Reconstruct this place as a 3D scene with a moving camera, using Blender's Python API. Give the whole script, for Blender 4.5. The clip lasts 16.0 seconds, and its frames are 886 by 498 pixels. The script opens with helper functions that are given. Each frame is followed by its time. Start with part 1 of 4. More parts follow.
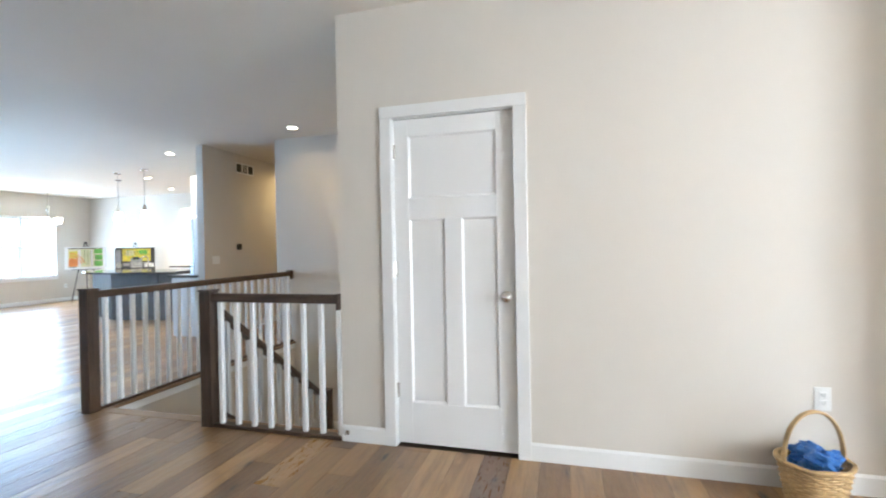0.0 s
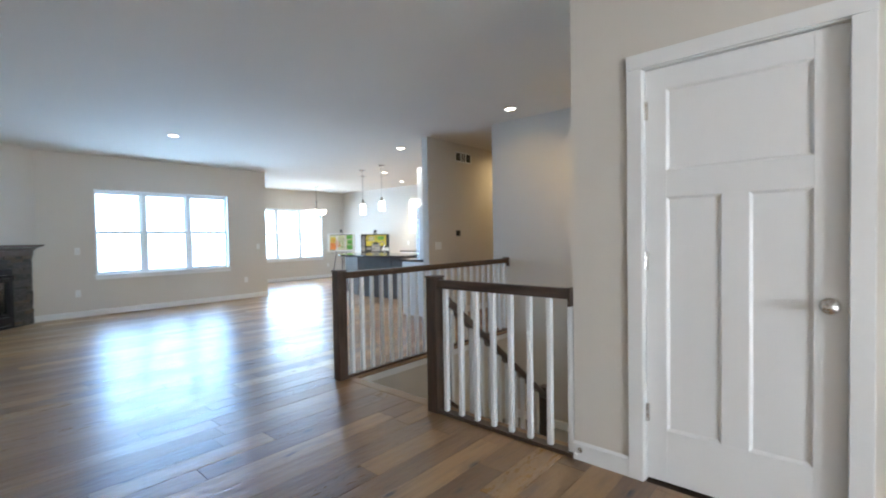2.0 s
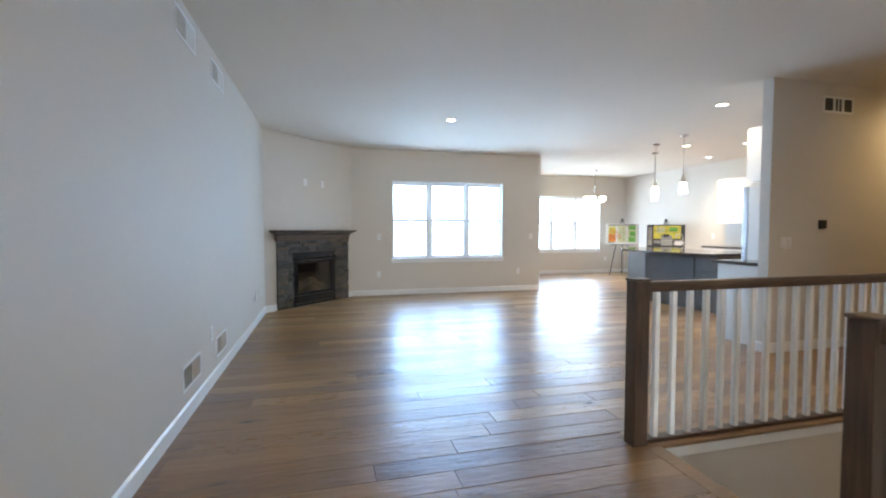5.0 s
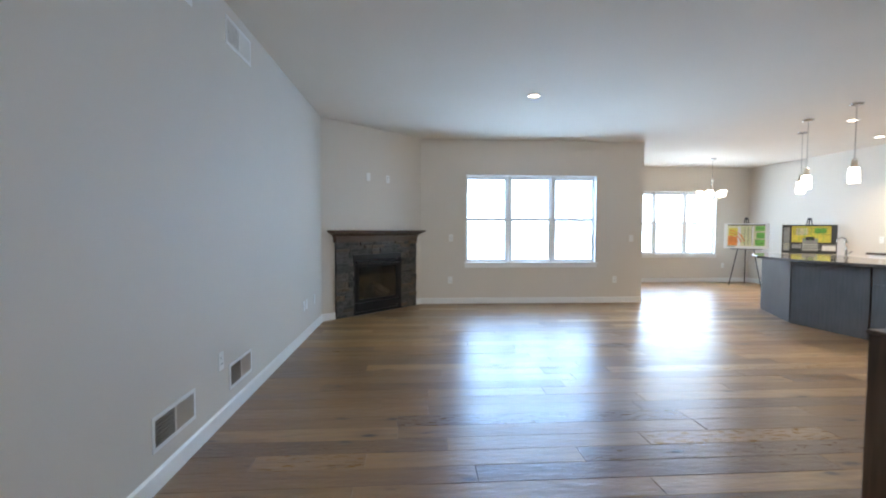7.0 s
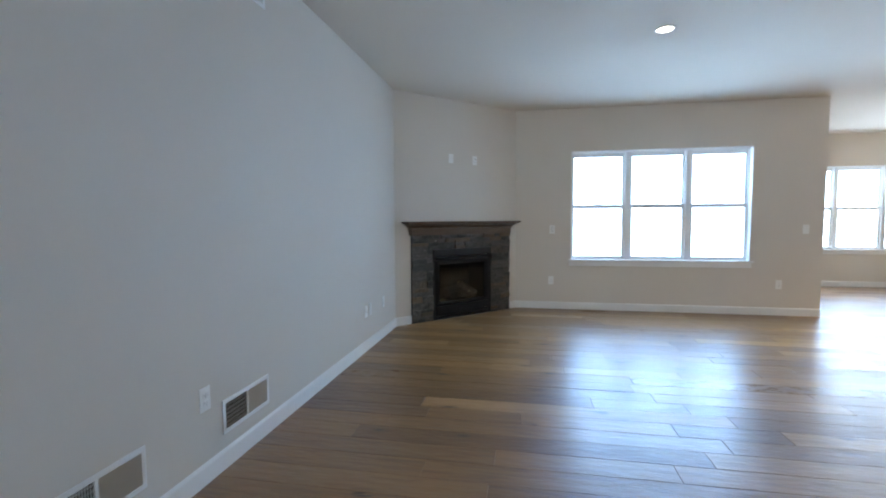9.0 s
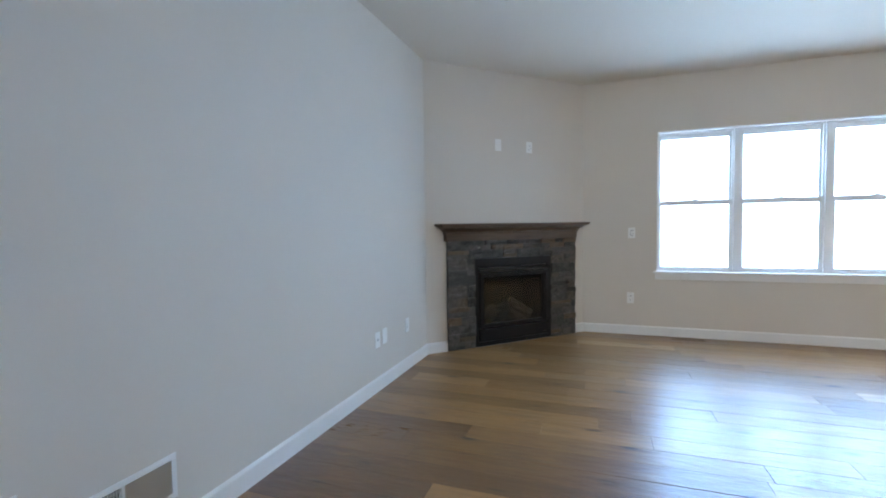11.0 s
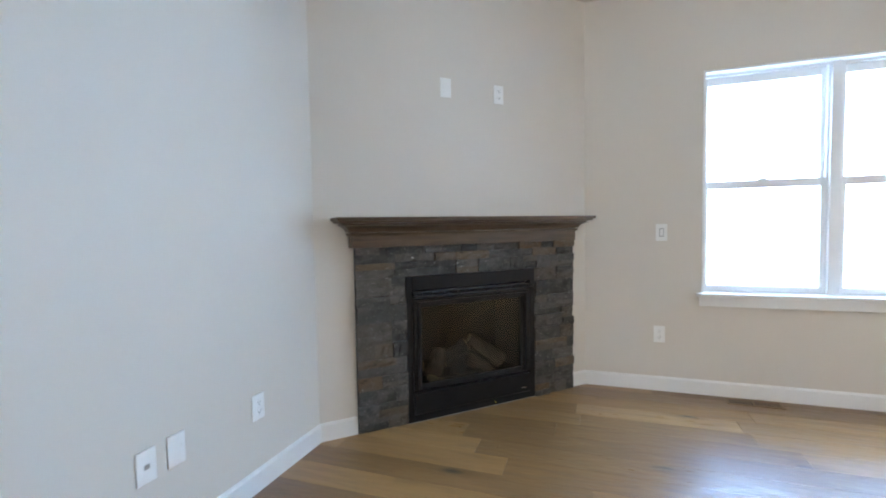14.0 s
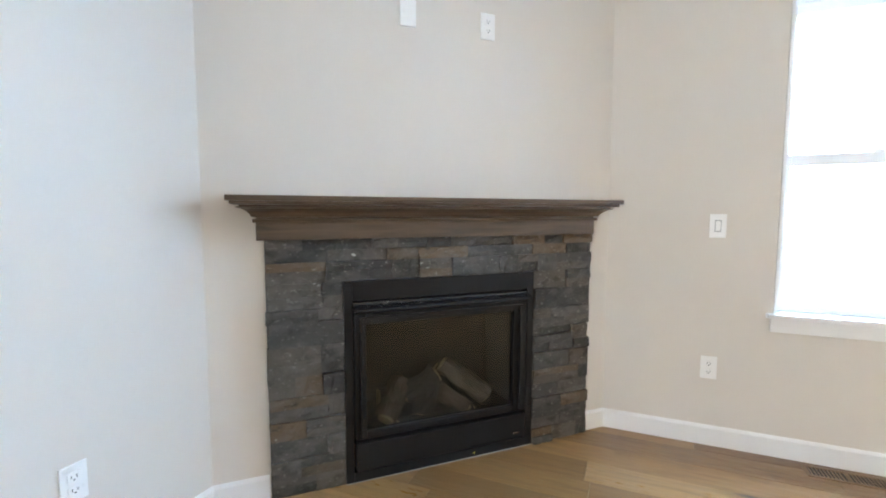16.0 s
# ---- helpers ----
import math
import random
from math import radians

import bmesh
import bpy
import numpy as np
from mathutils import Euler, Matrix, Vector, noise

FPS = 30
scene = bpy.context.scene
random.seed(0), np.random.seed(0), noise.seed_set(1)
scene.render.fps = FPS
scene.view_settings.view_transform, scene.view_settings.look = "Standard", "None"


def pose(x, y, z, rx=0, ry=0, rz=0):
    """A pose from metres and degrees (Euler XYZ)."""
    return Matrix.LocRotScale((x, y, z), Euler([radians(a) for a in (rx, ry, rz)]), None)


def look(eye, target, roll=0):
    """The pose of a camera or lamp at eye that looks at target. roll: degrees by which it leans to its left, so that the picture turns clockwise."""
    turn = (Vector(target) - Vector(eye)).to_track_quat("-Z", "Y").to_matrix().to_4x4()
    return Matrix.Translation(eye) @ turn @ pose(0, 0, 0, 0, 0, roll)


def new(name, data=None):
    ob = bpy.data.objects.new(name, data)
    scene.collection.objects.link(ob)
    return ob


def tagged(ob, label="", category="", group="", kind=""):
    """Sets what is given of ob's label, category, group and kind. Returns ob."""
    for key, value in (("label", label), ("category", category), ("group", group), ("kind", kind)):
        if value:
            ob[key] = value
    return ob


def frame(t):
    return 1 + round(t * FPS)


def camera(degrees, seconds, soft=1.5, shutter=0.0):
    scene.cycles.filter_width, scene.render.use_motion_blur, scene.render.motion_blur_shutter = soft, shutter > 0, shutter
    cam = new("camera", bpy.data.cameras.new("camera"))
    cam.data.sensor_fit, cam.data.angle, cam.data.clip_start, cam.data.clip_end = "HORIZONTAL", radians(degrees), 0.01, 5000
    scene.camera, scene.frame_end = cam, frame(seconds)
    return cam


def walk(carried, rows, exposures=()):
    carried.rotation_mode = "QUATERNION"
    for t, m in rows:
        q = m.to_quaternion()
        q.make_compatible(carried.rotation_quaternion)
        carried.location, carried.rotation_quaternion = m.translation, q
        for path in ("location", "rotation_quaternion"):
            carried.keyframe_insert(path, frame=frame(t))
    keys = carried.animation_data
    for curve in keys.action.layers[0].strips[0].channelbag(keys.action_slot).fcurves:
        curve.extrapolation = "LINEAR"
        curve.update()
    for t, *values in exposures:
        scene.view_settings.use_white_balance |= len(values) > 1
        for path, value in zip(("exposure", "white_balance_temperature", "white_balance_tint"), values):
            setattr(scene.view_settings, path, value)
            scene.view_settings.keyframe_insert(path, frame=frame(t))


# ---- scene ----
# ======== camera ========
cam = camera(89.6, 16.0, soft=1.95, shutter=0.3)
PATH = [
    (0, (-0.142, 0.01, 1.242), (-0.67, 1.939, 1.231), -1.1),
    (0.5, (-0.227, 0.046, 1.242), (-0.973, 1.902, 1.226), -1.2),
    (1, (-0.299, 0.111, 1.235), (-1.252, 1.87, 1.209), -1.1),
    (1.5, (-0.381, 0.207, 1.24), (-1.524, 1.848, 1.201), -1.1),
    (2, (-0.463, 0.306, 1.24), (-1.784, 1.806, 1.187), -1.0),
    (2.5, (-0.582, 0.394, 1.231), (-2.052, 1.748, 1.158), -0.8),
    (3, (-0.715, 0.468, 1.227), (-2.315, 1.663, 1.136), -0.5),
    (3.5, (-0.869, 0.523, 1.226), (-2.58, 1.555, 1.128), -0.2),
    (4, (-1.07, 0.628, 1.229), (-2.88, 1.473, 1.133), -0.0),
    (4.5, (-1.313, 0.775, 1.239), (-3.199, 1.433, 1.146), 0.0),
    (7, (-2.547, 1.231, 1.263), (-4.541, 1.365, 1.172), 0.2),
    (7.5, (-2.848, 1.3, 1.258), (-4.844, 1.344, 1.149), 0.2),
    (8, (-3.082, 1.388, 1.258), (-5.076, 1.293, 1.137), 0.1),
    (8.5, (-3.342, 1.456, 1.252), (-5.323, 1.214, 1.128), -0.2),
    (9, (-3.626, 1.503, 1.262), (-5.588, 1.139, 1.128), -0.3),
    (9.5, (-3.911, 1.525, 1.26), (-5.851, 1.058, 1.122), -0.5),
    (10, (-4.185, 1.572, 1.249), (-6.098, 1.005, 1.116), -0.7),
    (12.5, (-5.676, 1.49, 1.161), (-7.545, 0.783, 1.079), -0.9),
    (13, (-6.001, 1.463, 1.178), (-7.88, 0.782, 1.096), -0.9),
    (13.5, (-6.3, 1.467, 1.187), (-8.183, 0.798, 1.096), -1.0),
    (14, (-6.592, 1.452, 1.177), (-8.478, 0.795, 1.076), -1.0),
    (14.5, (-6.851, 1.445, 1.174), (-8.731, 0.774, 1.046), -1.0),
    (15, (-7.086, 1.478, 1.179), (-8.942, 0.749, 1.024), -0.9),
    (15.5, (-7.28, 1.473, 1.17), (-9.127, 0.721, 1.016), -0.6),
    (16, (-7.459, 1.489, 1.172), (-9.291, 0.704, 1.01), 0.1),
]
walk(cam, [(t, look(eye, target, roll)) for t, eye, target, roll in PATH],
     exposures=[(0.0, 0.87, 6000, 7), (1.0, 0.73, 6000, 8), (2.0, 0.40, 6050, 8), (3.0, 0.28, 6300, 10), (4.0, 0.52, 6600, 11), (7.0, 0.24, 6600, 11), (9.0, 0.06, 6350, 10), (10.0, 0.10, 6350, 10), (12.5, 0.68, 6450, 12), (14.5, 0.92, 6650, 12), (16.0, 1.38, 6800, 12)])

# ======== world, sun, large lights ========
world = bpy.data.worlds.new("world")
scene.world = world
world.use_nodes = True
wn = world.node_tree
bgn = wn.nodes["Background"]
sky = wn.nodes.new("ShaderNodeTexSky")
sky.sky_type = "NISHITA"
sky.sun_disc = False
sky.sun_elevation = radians(52)
sky.sun_rotation = radians(180)
wn.links.new(sky.outputs[0], bgn.inputs[0])
bgn.inputs[1].default_value = 0.15

sun = new("sun", bpy.data.lights.new("sun", "SUN"))
sun.data.energy, sun.data.angle, sun.data.color = 4.0, radians(0.5), (1.0, 0.95, 0.87)
sun.matrix_world = look((0, -10, 12.8), (0.3, 0, 0))

CEIL = 2.745


def window_light(name, centre, target, w, h, power, color):
    d = bpy.data.lights.new(name, "AREA")
    d.shape, d.size, d.size_y, d.energy, d.color = "RECTANGLE", w, h, power, color
    ob = new(name, d)
    ob.matrix_world = look(centre, target)
    return ob


DAY = (0.43, 0.68, 1.0)
window_light("window_light", (-10.48, 3.235, 1.72), (-8.0, 3.235, 1.3), 3.4, 2.6, 390, DAY)
window_light("window_light", (-13.33, 7.395, 1.72), (-10.8, 7.395, 1.3), 3.4, 2.6, 410, (0.58, 0.78, 1.0))
window_light("window_light", (4.80, 0.0, 1.4), (0.6, 0.0, 1.2), 1.3, 2.2, 148, (0.87, 0.93, 0.98))
# lamp for the unseen opening added in the south foyer wall
window_light("window_light", (3.65, -2.18, 1.4), (3.65, 2.0, 1.1), 1.5, 2.3, 12, (0.80, 0.92, 1.0))


def spot(name, x, y, z, power, color, size=150, blend=0.9, radius=0.05):
    d = bpy.data.lights.new(name, "SPOT")
    d.energy, d.color, d.spot_size, d.spot_blend, d.shadow_soft_size = power, color, radians(size), blend, radius
    ob = new(name, d)
    ob.matrix_world = look((x, y, z), (x, y + 0.001, 0))
    return ob


RECESSED = [(-7.50, 2.57), (-3.36, 4.84), (-2.27, 4.84), (-5.95, 5.51), (-8.25, 7.15), (-9.20, 8.60), (-7.78, 7.98)]
WARM = (1.0, 0.70, 0.33)
POWER = (18, 9, 62, 70, 320, 230, 320)
for k, (x, y) in enumerate(RECESSED):
    spot("recessed_lamp", x, y, CEIL - 0.012, POWER[k], WARM if k < 3 else (1.0, 0.84, 0.60), 150 if k < 4 else 125)
spot("hall_lamp", -4.55, 7.1, CEIL - 0.03, 30, (1.0, 0.72, 0.36), 175, 1.0)


# ======== materials ========
def nodes_of(name):
    m = bpy.data.materials.new(name)
    m.use_nodes = True
    t = m.node_tree
    return m, t, t.nodes["Principled BSDF"]


def mixrgb(t, a, b, fac, mode="MIX"):
    n = t.nodes.new("ShaderNodeMix")
    n.data_type, n.blend_type = "RGBA", mode
    for sock, v in ((n.inputs[0], fac), (n.inputs[6], a), (n.inputs[7], b)):
        if hasattr(v, "is_linked"):
            t.links.new(v, sock)
        elif isinstance(v, tuple):
            sock.default_value = (*v, 1) if len(v) == 3 else v
        else:
            sock.default_value = v
    return n.outputs[2]


def mathn(t, op, a, b=0.0):
    n = t.nodes.new("ShaderNodeMath")
    n.operation = op
    for sock, v in ((n.inputs[0], a), (n.inputs[1], b)):
        if hasattr(v, "is_linked"):
            t.links.new(v, sock)
        else:
            sock.default_value = v
    return n.outputs[0]


def ramp(t, fac, stops):
    n = t.nodes.new("ShaderNodeValToRGB")
    e = n.color_ramp.elements
    while len(e) < len(stops):
        e.new(0.5)
    for q, (p, c) in zip(e, stops):
        q.position = p
        q.color = (c, c, c, 1) if not isinstance(c, tuple) else (*c, 1)
    t.links.new(fac, n.inputs[0])
    return n.outputs[0]


def coords(t, kind="Object", scale=(1, 1, 1), offset=None):
    if kind == "Position":
        src = t.nodes.new("ShaderNodeNewGeometry").outputs["Position"]
    else:
        src = t.nodes.new("ShaderNodeTexCoord").outputs[kind]
    mp = t.nodes.new("ShaderNodeMapping")
    mp.inputs["Scale"].default_value = scale
    t.links.new(src, mp.inputs["Vector"])
    if offset is not None:
        t.links.new(offset, mp.inputs["Location"])
    return mp.outputs[0]


def noise_tex(t, vec, scale, detail=4, rough=0.55, distort=0.0):
    n = t.nodes.new("ShaderNodeTexNoise")
    n.inputs["Scale"].default_value, n.inputs["Detail"].default_value = scale, detail
    n.inputs["Roughness"].default_value, n.inputs["Distortion"].default_value = rough, distort
    t.links.new(vec, n.inputs["Vector"])
    return n.outputs["Fac"]


def bump(t, p, height, strength, distance):
    n = t.nodes.new("ShaderNodeBump")
    n.inputs["Strength"].default_value, n.inputs["Distance"].default_value = strength, distance
    t.links.new(height, n.inputs["Height"])
    t.links.new(n.outputs[0], p.inputs["Normal"])


def surface(name, color, rough=0.5, metal=0.0, vary=0.08, grain=40.0, relief=0.0005, blotch=1.3, kind="Position", stretch=(1, 1, 1), rough_vary=0.08, spec=0.5):
    """A plain surface with a broad blotch, a fine grain, uneven gloss and fine relief."""
    m, t, p = nodes_of(name)
    v = coords(t, kind, stretch)
    big, fine = noise_tex(t, v, blotch, 3), noise_tex(t, v, grain, 5)
    both = mathn(t, "ADD", mathn(t, "MULTIPLY", big, 0.6), mathn(t, "MULTIPLY", fine, 0.4))
    lo = tuple(max(c * (1 - vary), 0) for c in color)
    hi = tuple(min(c * (1 + vary), 1) for c in color)
    t.links.new(mixrgb(t, lo, hi, ramp(t, both, [(0.3, 0.0), (0.7, 1.0)])), p.inputs["Base Color"])
    t.links.new(mathn(t, "ADD", mathn(t, "MULTIPLY", fine, 2 * rough_vary), rough - rough_vary), p.inputs["Roughness"])
    p.inputs["Metallic"].default_value = metal
    p.inputs["Specular IOR Level"].default_value = spec
    if relief:
        bump(t, p, fine, 0.5, relief)
    return m


def glowing(name, color, strength):
    m, t, p = nodes_of(name)
    p.inputs["Base Color"].default_value = (*color, 1)
    p.inputs["Emission Color"].default_value = (*color, 1)
    p.inputs["Emission Strength"].default_value = strength
    return m


def glassy(name, color, rough=0.0, spec=0.5):
    m, t, p = nodes_of(name)
    p.inputs["Base Color"].default_value = (*color, 1)
    p.inputs["Transmission Weight"].default_value = 1.0
    p.inputs["Roughness"].default_value = rough
    p.inputs["IOR"].default_value = 1.45
    p.inputs["Specular IOR Level"].default_value = spec
    return m


def plank_material(name, island):
    m, t, p = nodes_of(name)
    if island:
        rnd = t.nodes.new("ShaderNodeNewGeometry").outputs["Random Per Island"]
        kind = "Position"
    else:
        rnd = t.nodes.new("ShaderNodeObjectInfo").outputs["Random"]
        kind = "Object"
    comb = t.nodes.new("ShaderNodeCombineXYZ")
    for k, f in enumerate((37.0, 91.0, 13.0)):
        t.links.new(mathn(t, "MULTIPLY", rnd, f), comb.inputs[k])
    grain = noise_tex(t, coords(t, kind, (13, 1.0, 13), comb.outputs[0]), 2.6, 5, 0.55, 0.5)
    lines = noise_tex(t, coords(t, kind, (110, 3.5, 110), comb.outputs[0]), 1.5, 3, 0.6)
    cloud = noise_tex(t, coords(t, kind, (5.0, 1.4, 5), comb.outputs[0]), 1.7, 4, 0.6, 0.4)
    fleck = noise_tex(t, coords(t, kind, (34, 6.0, 34), comb.outputs[0]), 2.0, 4, 0.65)
    knot = t.nodes.new("ShaderNodeTexVoronoi")
    knot.inputs["Scale"].default_value = 1.0
    t.links.new(coords(t, kind, (6.5, 2.6, 1), comb.outputs[0]), knot.inputs["Vector"])
    ring = mathn(t, "ADD", knot.outputs["Distance"], mathn(t, "MULTIPLY", mathn(t, "SUBTRACT", fleck, 0.5), 0.08))
    knots = ramp(t, ring, [(0.05, 1.0), (0.17, 0.0)])
    halo = ramp(t, ring, [(0.08, 1.0), (0.42, 0.0)])
    gate = ramp(t, cloud, [(0.47, 0.0), (0.56, 1.0)])
    tone = ramp(t, rnd, [(0.0, (0.185, 0.095, 0.032)), (0.2, (0.245, 0.130, 0.044)), (0.5, (0.305, 0.165, 0.057)), (0.8, (0.375, 0.210, 0.077)), (1.0, (0.460, 0.272, 0.110))])
    c = mixrgb(t, tone, (0.150, 0.084, 0.038), mathn(t, "MULTIPLY", ramp(t, grain, [(0.46, 0.0), (0.68, 1.0)]), 0.42))
    c = mixrgb(t, c, (0.40, 0.236, 0.092), mathn(t, "MULTIPLY", ramp(t, cloud, [(0.48, 0.0), (0.78, 1.0)]), 0.38))
    c = mixrgb(t, c, (0.13, 0.072, 0.032), mathn(t, "MULTIPLY", mathn(t, "MULTIPLY", halo, gate), 0.5))
    c = mixrgb(t, c, (0.040, 0.024, 0.014), mathn(t, "MULTIPLY", mathn(t, "MULTIPLY", knots, gate), 0.9))
    c = mixrgb(t, c, (0.11, 0.062, 0.028), mathn(t, "MULTIPLY", ramp(t, lines, [(0.52, 0.0), (0.76, 1.0)]), 0.20))
    t.links.new(c, p.inputs["Base Color"])
    gloss = mathn(t, "ADD", mathn(t, "MULTIPLY", fleck, 0.12), mathn(t, "ADD", mathn(t, "MULTIPLY", mathn(t, "FRACT", mathn(t, "MULTIPLY", rnd, 7.3)), 0.12), 0.22))
    t.links.new(gloss, p.inputs["Roughness"])
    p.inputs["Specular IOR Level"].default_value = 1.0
    # blue sheen put into the lacquer colour, standing in for bluish window reflections
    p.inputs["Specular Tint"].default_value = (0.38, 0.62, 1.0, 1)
    p.inputs["Coat Weight"].default_value = 0.10
    p.inputs["Coat Roughness"].default_value = 0.22
    scrape = noise_tex(t, coords(t, kind, (13, 3.4, 13), comb.outputs[0]), 2.0, 4, 0.6)
    relief = mathn(t, "ADD", mathn(t, "MULTIPLY", fleck, 0.05), mathn(t, "ADD", mathn(t, "MULTIPLY", lines, 0.03), scrape))
    bump(t, p, relief, 0.6, 0.008)
    t.links.new(p.inputs["Normal"].links[0].from_socket, p.inputs["Coat Normal"])
    return m


def wood(name, dark, light, rough, axis):
    """Stained wood; axis 0, 1 or 2 is the way of the grain in the part's own space."""
    m, t, p = nodes_of(name)
    sc = [22.0, 22.0, 22.0]
    sc[axis] = 1.3
    rnd = t.nodes.new("ShaderNodeObjectInfo").outputs["Random"]
    comb = t.nodes.new("ShaderNodeCombineXYZ")
    for k in range(3):
        t.links.new(mathn(t, "MULTIPLY", rnd, 9.0 + 7 * k), comb.inputs[k])
    g = noise_tex(t, coords(t, "Object", tuple(sc), comb.outputs[0]), 2.5, 6, 0.6, 0.5)
    b = noise_tex(t, coords(t, "Object", (2, 2, 2), comb.outputs[0]), 1.5, 2)
    c = mixrgb(t, dark, light, ramp(t, mathn(t, "ADD", mathn(t, "MULTIPLY", g, 0.7), mathn(t, "MULTIPLY", b, 0.3)), [(0.35, 0.0), (0.68, 1.0)]))
    t.links.new(c, p.inputs["Base Color"])
    t.links.new(mathn(t, "ADD", mathn(t, "MULTIPLY", g, 0.15), rough - 0.07), p.inputs["Roughness"])
    bump(t, p, g, 0.3, 0.0008)
    return m


def slate_material():
    m, t, p = nodes_of("slate")
    rnd = t.nodes.new("ShaderNodeObjectInfo").outputs["Random"]
    comb = t.nodes.new("ShaderNodeCombineXYZ")
    for k in range(3):
        t.links.new(mathn(t, "MULTIPLY", rnd, 11.0 + 17 * k), comb.inputs[k])
    v = coords(t, "Object", (1, 1, 1.5), comb.outputs[0])
    a, f = noise_tex(t, v, 7, 6, 0.65), noise_tex(t, v, 45, 6, 0.7)
    tone = ramp(t, rnd, [(0.0, (0.034, 0.032, 0.030)), (0.3, (0.056, 0.053, 0.049)), (0.55, (0.082, 0.078, 0.071)), (0.8, (0.088, 0.072, 0.053)), (1.0, (0.130, 0.088, 0.052))])
    s2, chip = noise_tex(t, v, 14, 5, 0.7), noise_tex(t, v, 21, 2, 0.5)
    c = mixrgb(t, tone, (0.150, 0.140, 0.125), mathn(t, "MULTIPLY", ramp(t, a, [(0.48, 0.0), (0.72, 1.0)]), 0.6))
    c = mixrgb(t, c, (0.14, 0.085, 0.042), mathn(t, "MULTIPLY", ramp(t, a, [(0.25, 1.0), (0.40, 0.0)]), 0.35))
    c = mixrgb(t, c, (0.018, 0.017, 0.016), mathn(t, "MULTIPLY", ramp(t, s2, [(0.30, 1.0), (0.46, 0.0)]), 0.65))
    c = mixrgb(t, c, (0.30, 0.29, 0.26), mathn(t, "MULTIPLY", ramp(t, f, [(0.58, 0.0), (0.70, 1.0)]), 0.6))
    c = mixrgb(t, c, (0.52, 0.50, 0.46), mathn(t, "MULTIPLY", ramp(t, chip, [(0.73, 0.0), (0.79, 1.0)]), 0.8))
    p.inputs["Specular IOR Level"].default_value = 0.3
    t.links.new(c, p.inputs["Base Color"])
    p.inputs["Roughness"].default_value = 0.62
    bump(t, p, mathn(t, "ADD", mathn(t, "MULTIPLY", a, 1.0), mathn(t, "MULTIPLY", f, 0.35)), 1.0, 0.011)
    return m


M_WALL = surface("wall_paint", (0.66, 0.615, 0.553), 0.62, spec=0.3, vary=0.025, grain=160, relief=0.0006, blotch=0.7)
M_CEIL = surface("ceiling_paint", (0.72, 0.66, 0.58), 0.85, vary=0.03, grain=55, relief=0.002, blotch=0.8, spec=0.15)
M_TRIM = surface("white_trim_paint", (0.80, 0.80, 0.79), 0.35, vary=0.02, grain=90, relief=0.0002)
M_DOOR = surface("white_door_paint", (0.82, 0.82, 0.815), 0.33, vary=0.02, grain=70, relief=0.0003, kind="Object", stretch=(3, 3, 0.6))
M_VINYL = surface("white_vinyl", (0.87, 0.88, 0.89), 0.35, vary=0.02, relief=0)
M_PLASTIC = surface("white_plastic", (0.82, 0.82, 0.80), 0.3, vary=0.02, relief=0)
M_SLOT = surface("dark_slot", (0.02, 0.02, 0.02), 0.6)
M_GREY = surface("grey_plastic", (0.35, 0.35, 0.35), 0.4)
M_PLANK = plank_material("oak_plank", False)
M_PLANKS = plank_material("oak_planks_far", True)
M_SUB = surface("floor_base", (0.06, 0.035, 0.02), 0.8)
M_RAIL_Z = wood("rail_wood_upright", (0.035, 0.021, 0.014), (0.105, 0.066, 0.045), 0.34, 2)
M_RAIL_X = wood("rail_wood_x", (0.035, 0.021, 0.014), (0.105, 0.066, 0.045), 0.3, 0)
M_RAIL_Y = wood("rail_wood_y", (0.035, 0.021, 0.014), (0.105, 0.066, 0.045), 0.3, 1)
M_MANTEL = wood("mantel_wood", (0.048, 0.029, 0.017), (0.118, 0.073, 0.042), 0.32, 0)
M_NOSE = wood("oak_nosing", (0.16, 0.095, 0.05), (0.32, 0.20, 0.11), 0.3, 1)
M_SLATE = slate_material()
M_GROUT = surface("dark_grout", (0.03, 0.03, 0.03), 0.9, grain=80, relief=0.002)
M_BLACK = surface("black_enamel", (0.006, 0.0064, 0.0075), 0.38, vary=0.15, relief=0.0001, spec=0.3)
# hood's satin black, its colour lightened for the light on the lip
M_SATIN_LIT = surface("lit_satin_black", (0.018, 0.019, 0.022), 0.25, vary=0.1, relief=0, spec=0.4)
M_FIREBOX = surface("firebox_lining", (0.012, 0.012, 0.0125), 0.85, vary=0.3, grain=12, relief=0.0005, kind="Object")
M_LOG = surface("ceramic_log", (0.060, 0.056, 0.050), 0.9, vary=0.95, grain=34, relief=0.012, blotch=5, kind="Object")
M_LOGPALE = surface("pale_ceramic_log", (0.135, 0.115, 0.082), 0.9, vary=0.8, grain=26, relief=0.012, blotch=9, kind="Object")
M_LOGEND = surface("log_end", (0.42, 0.36, 0.22), 0.85, vary=0.25, grain=30, relief=0.004, kind="Object")
M_GLASS = glassy("window_glass", (1, 1, 1))
M_FIREGLASS = glassy("smoked_glass", (0.34, 0.34, 0.34), 0.0, 0.5)
M_NICKEL = surface("brushed_nickel", (0.62, 0.60, 0.57), 0.26, 1.0, vary=0.05, grain=120, relief=0.0001)
M_DARKMETAL = surface("dark_metal", (0.05, 0.05, 0.055), 0.4, 0.7, vary=0.1)
M_BULB = glowing("lamp_glow", (1.0, 0.86, 0.66), 14.0)
M_SHADE = glowing("shade_glow", (1.0, 0.90, 0.74), 8.0)
M_ISLAND = wood("grey_cabinet_wood", (0.058, 0.049, 0.042), (0.100, 0.087, 0.076), 0.55, 2)
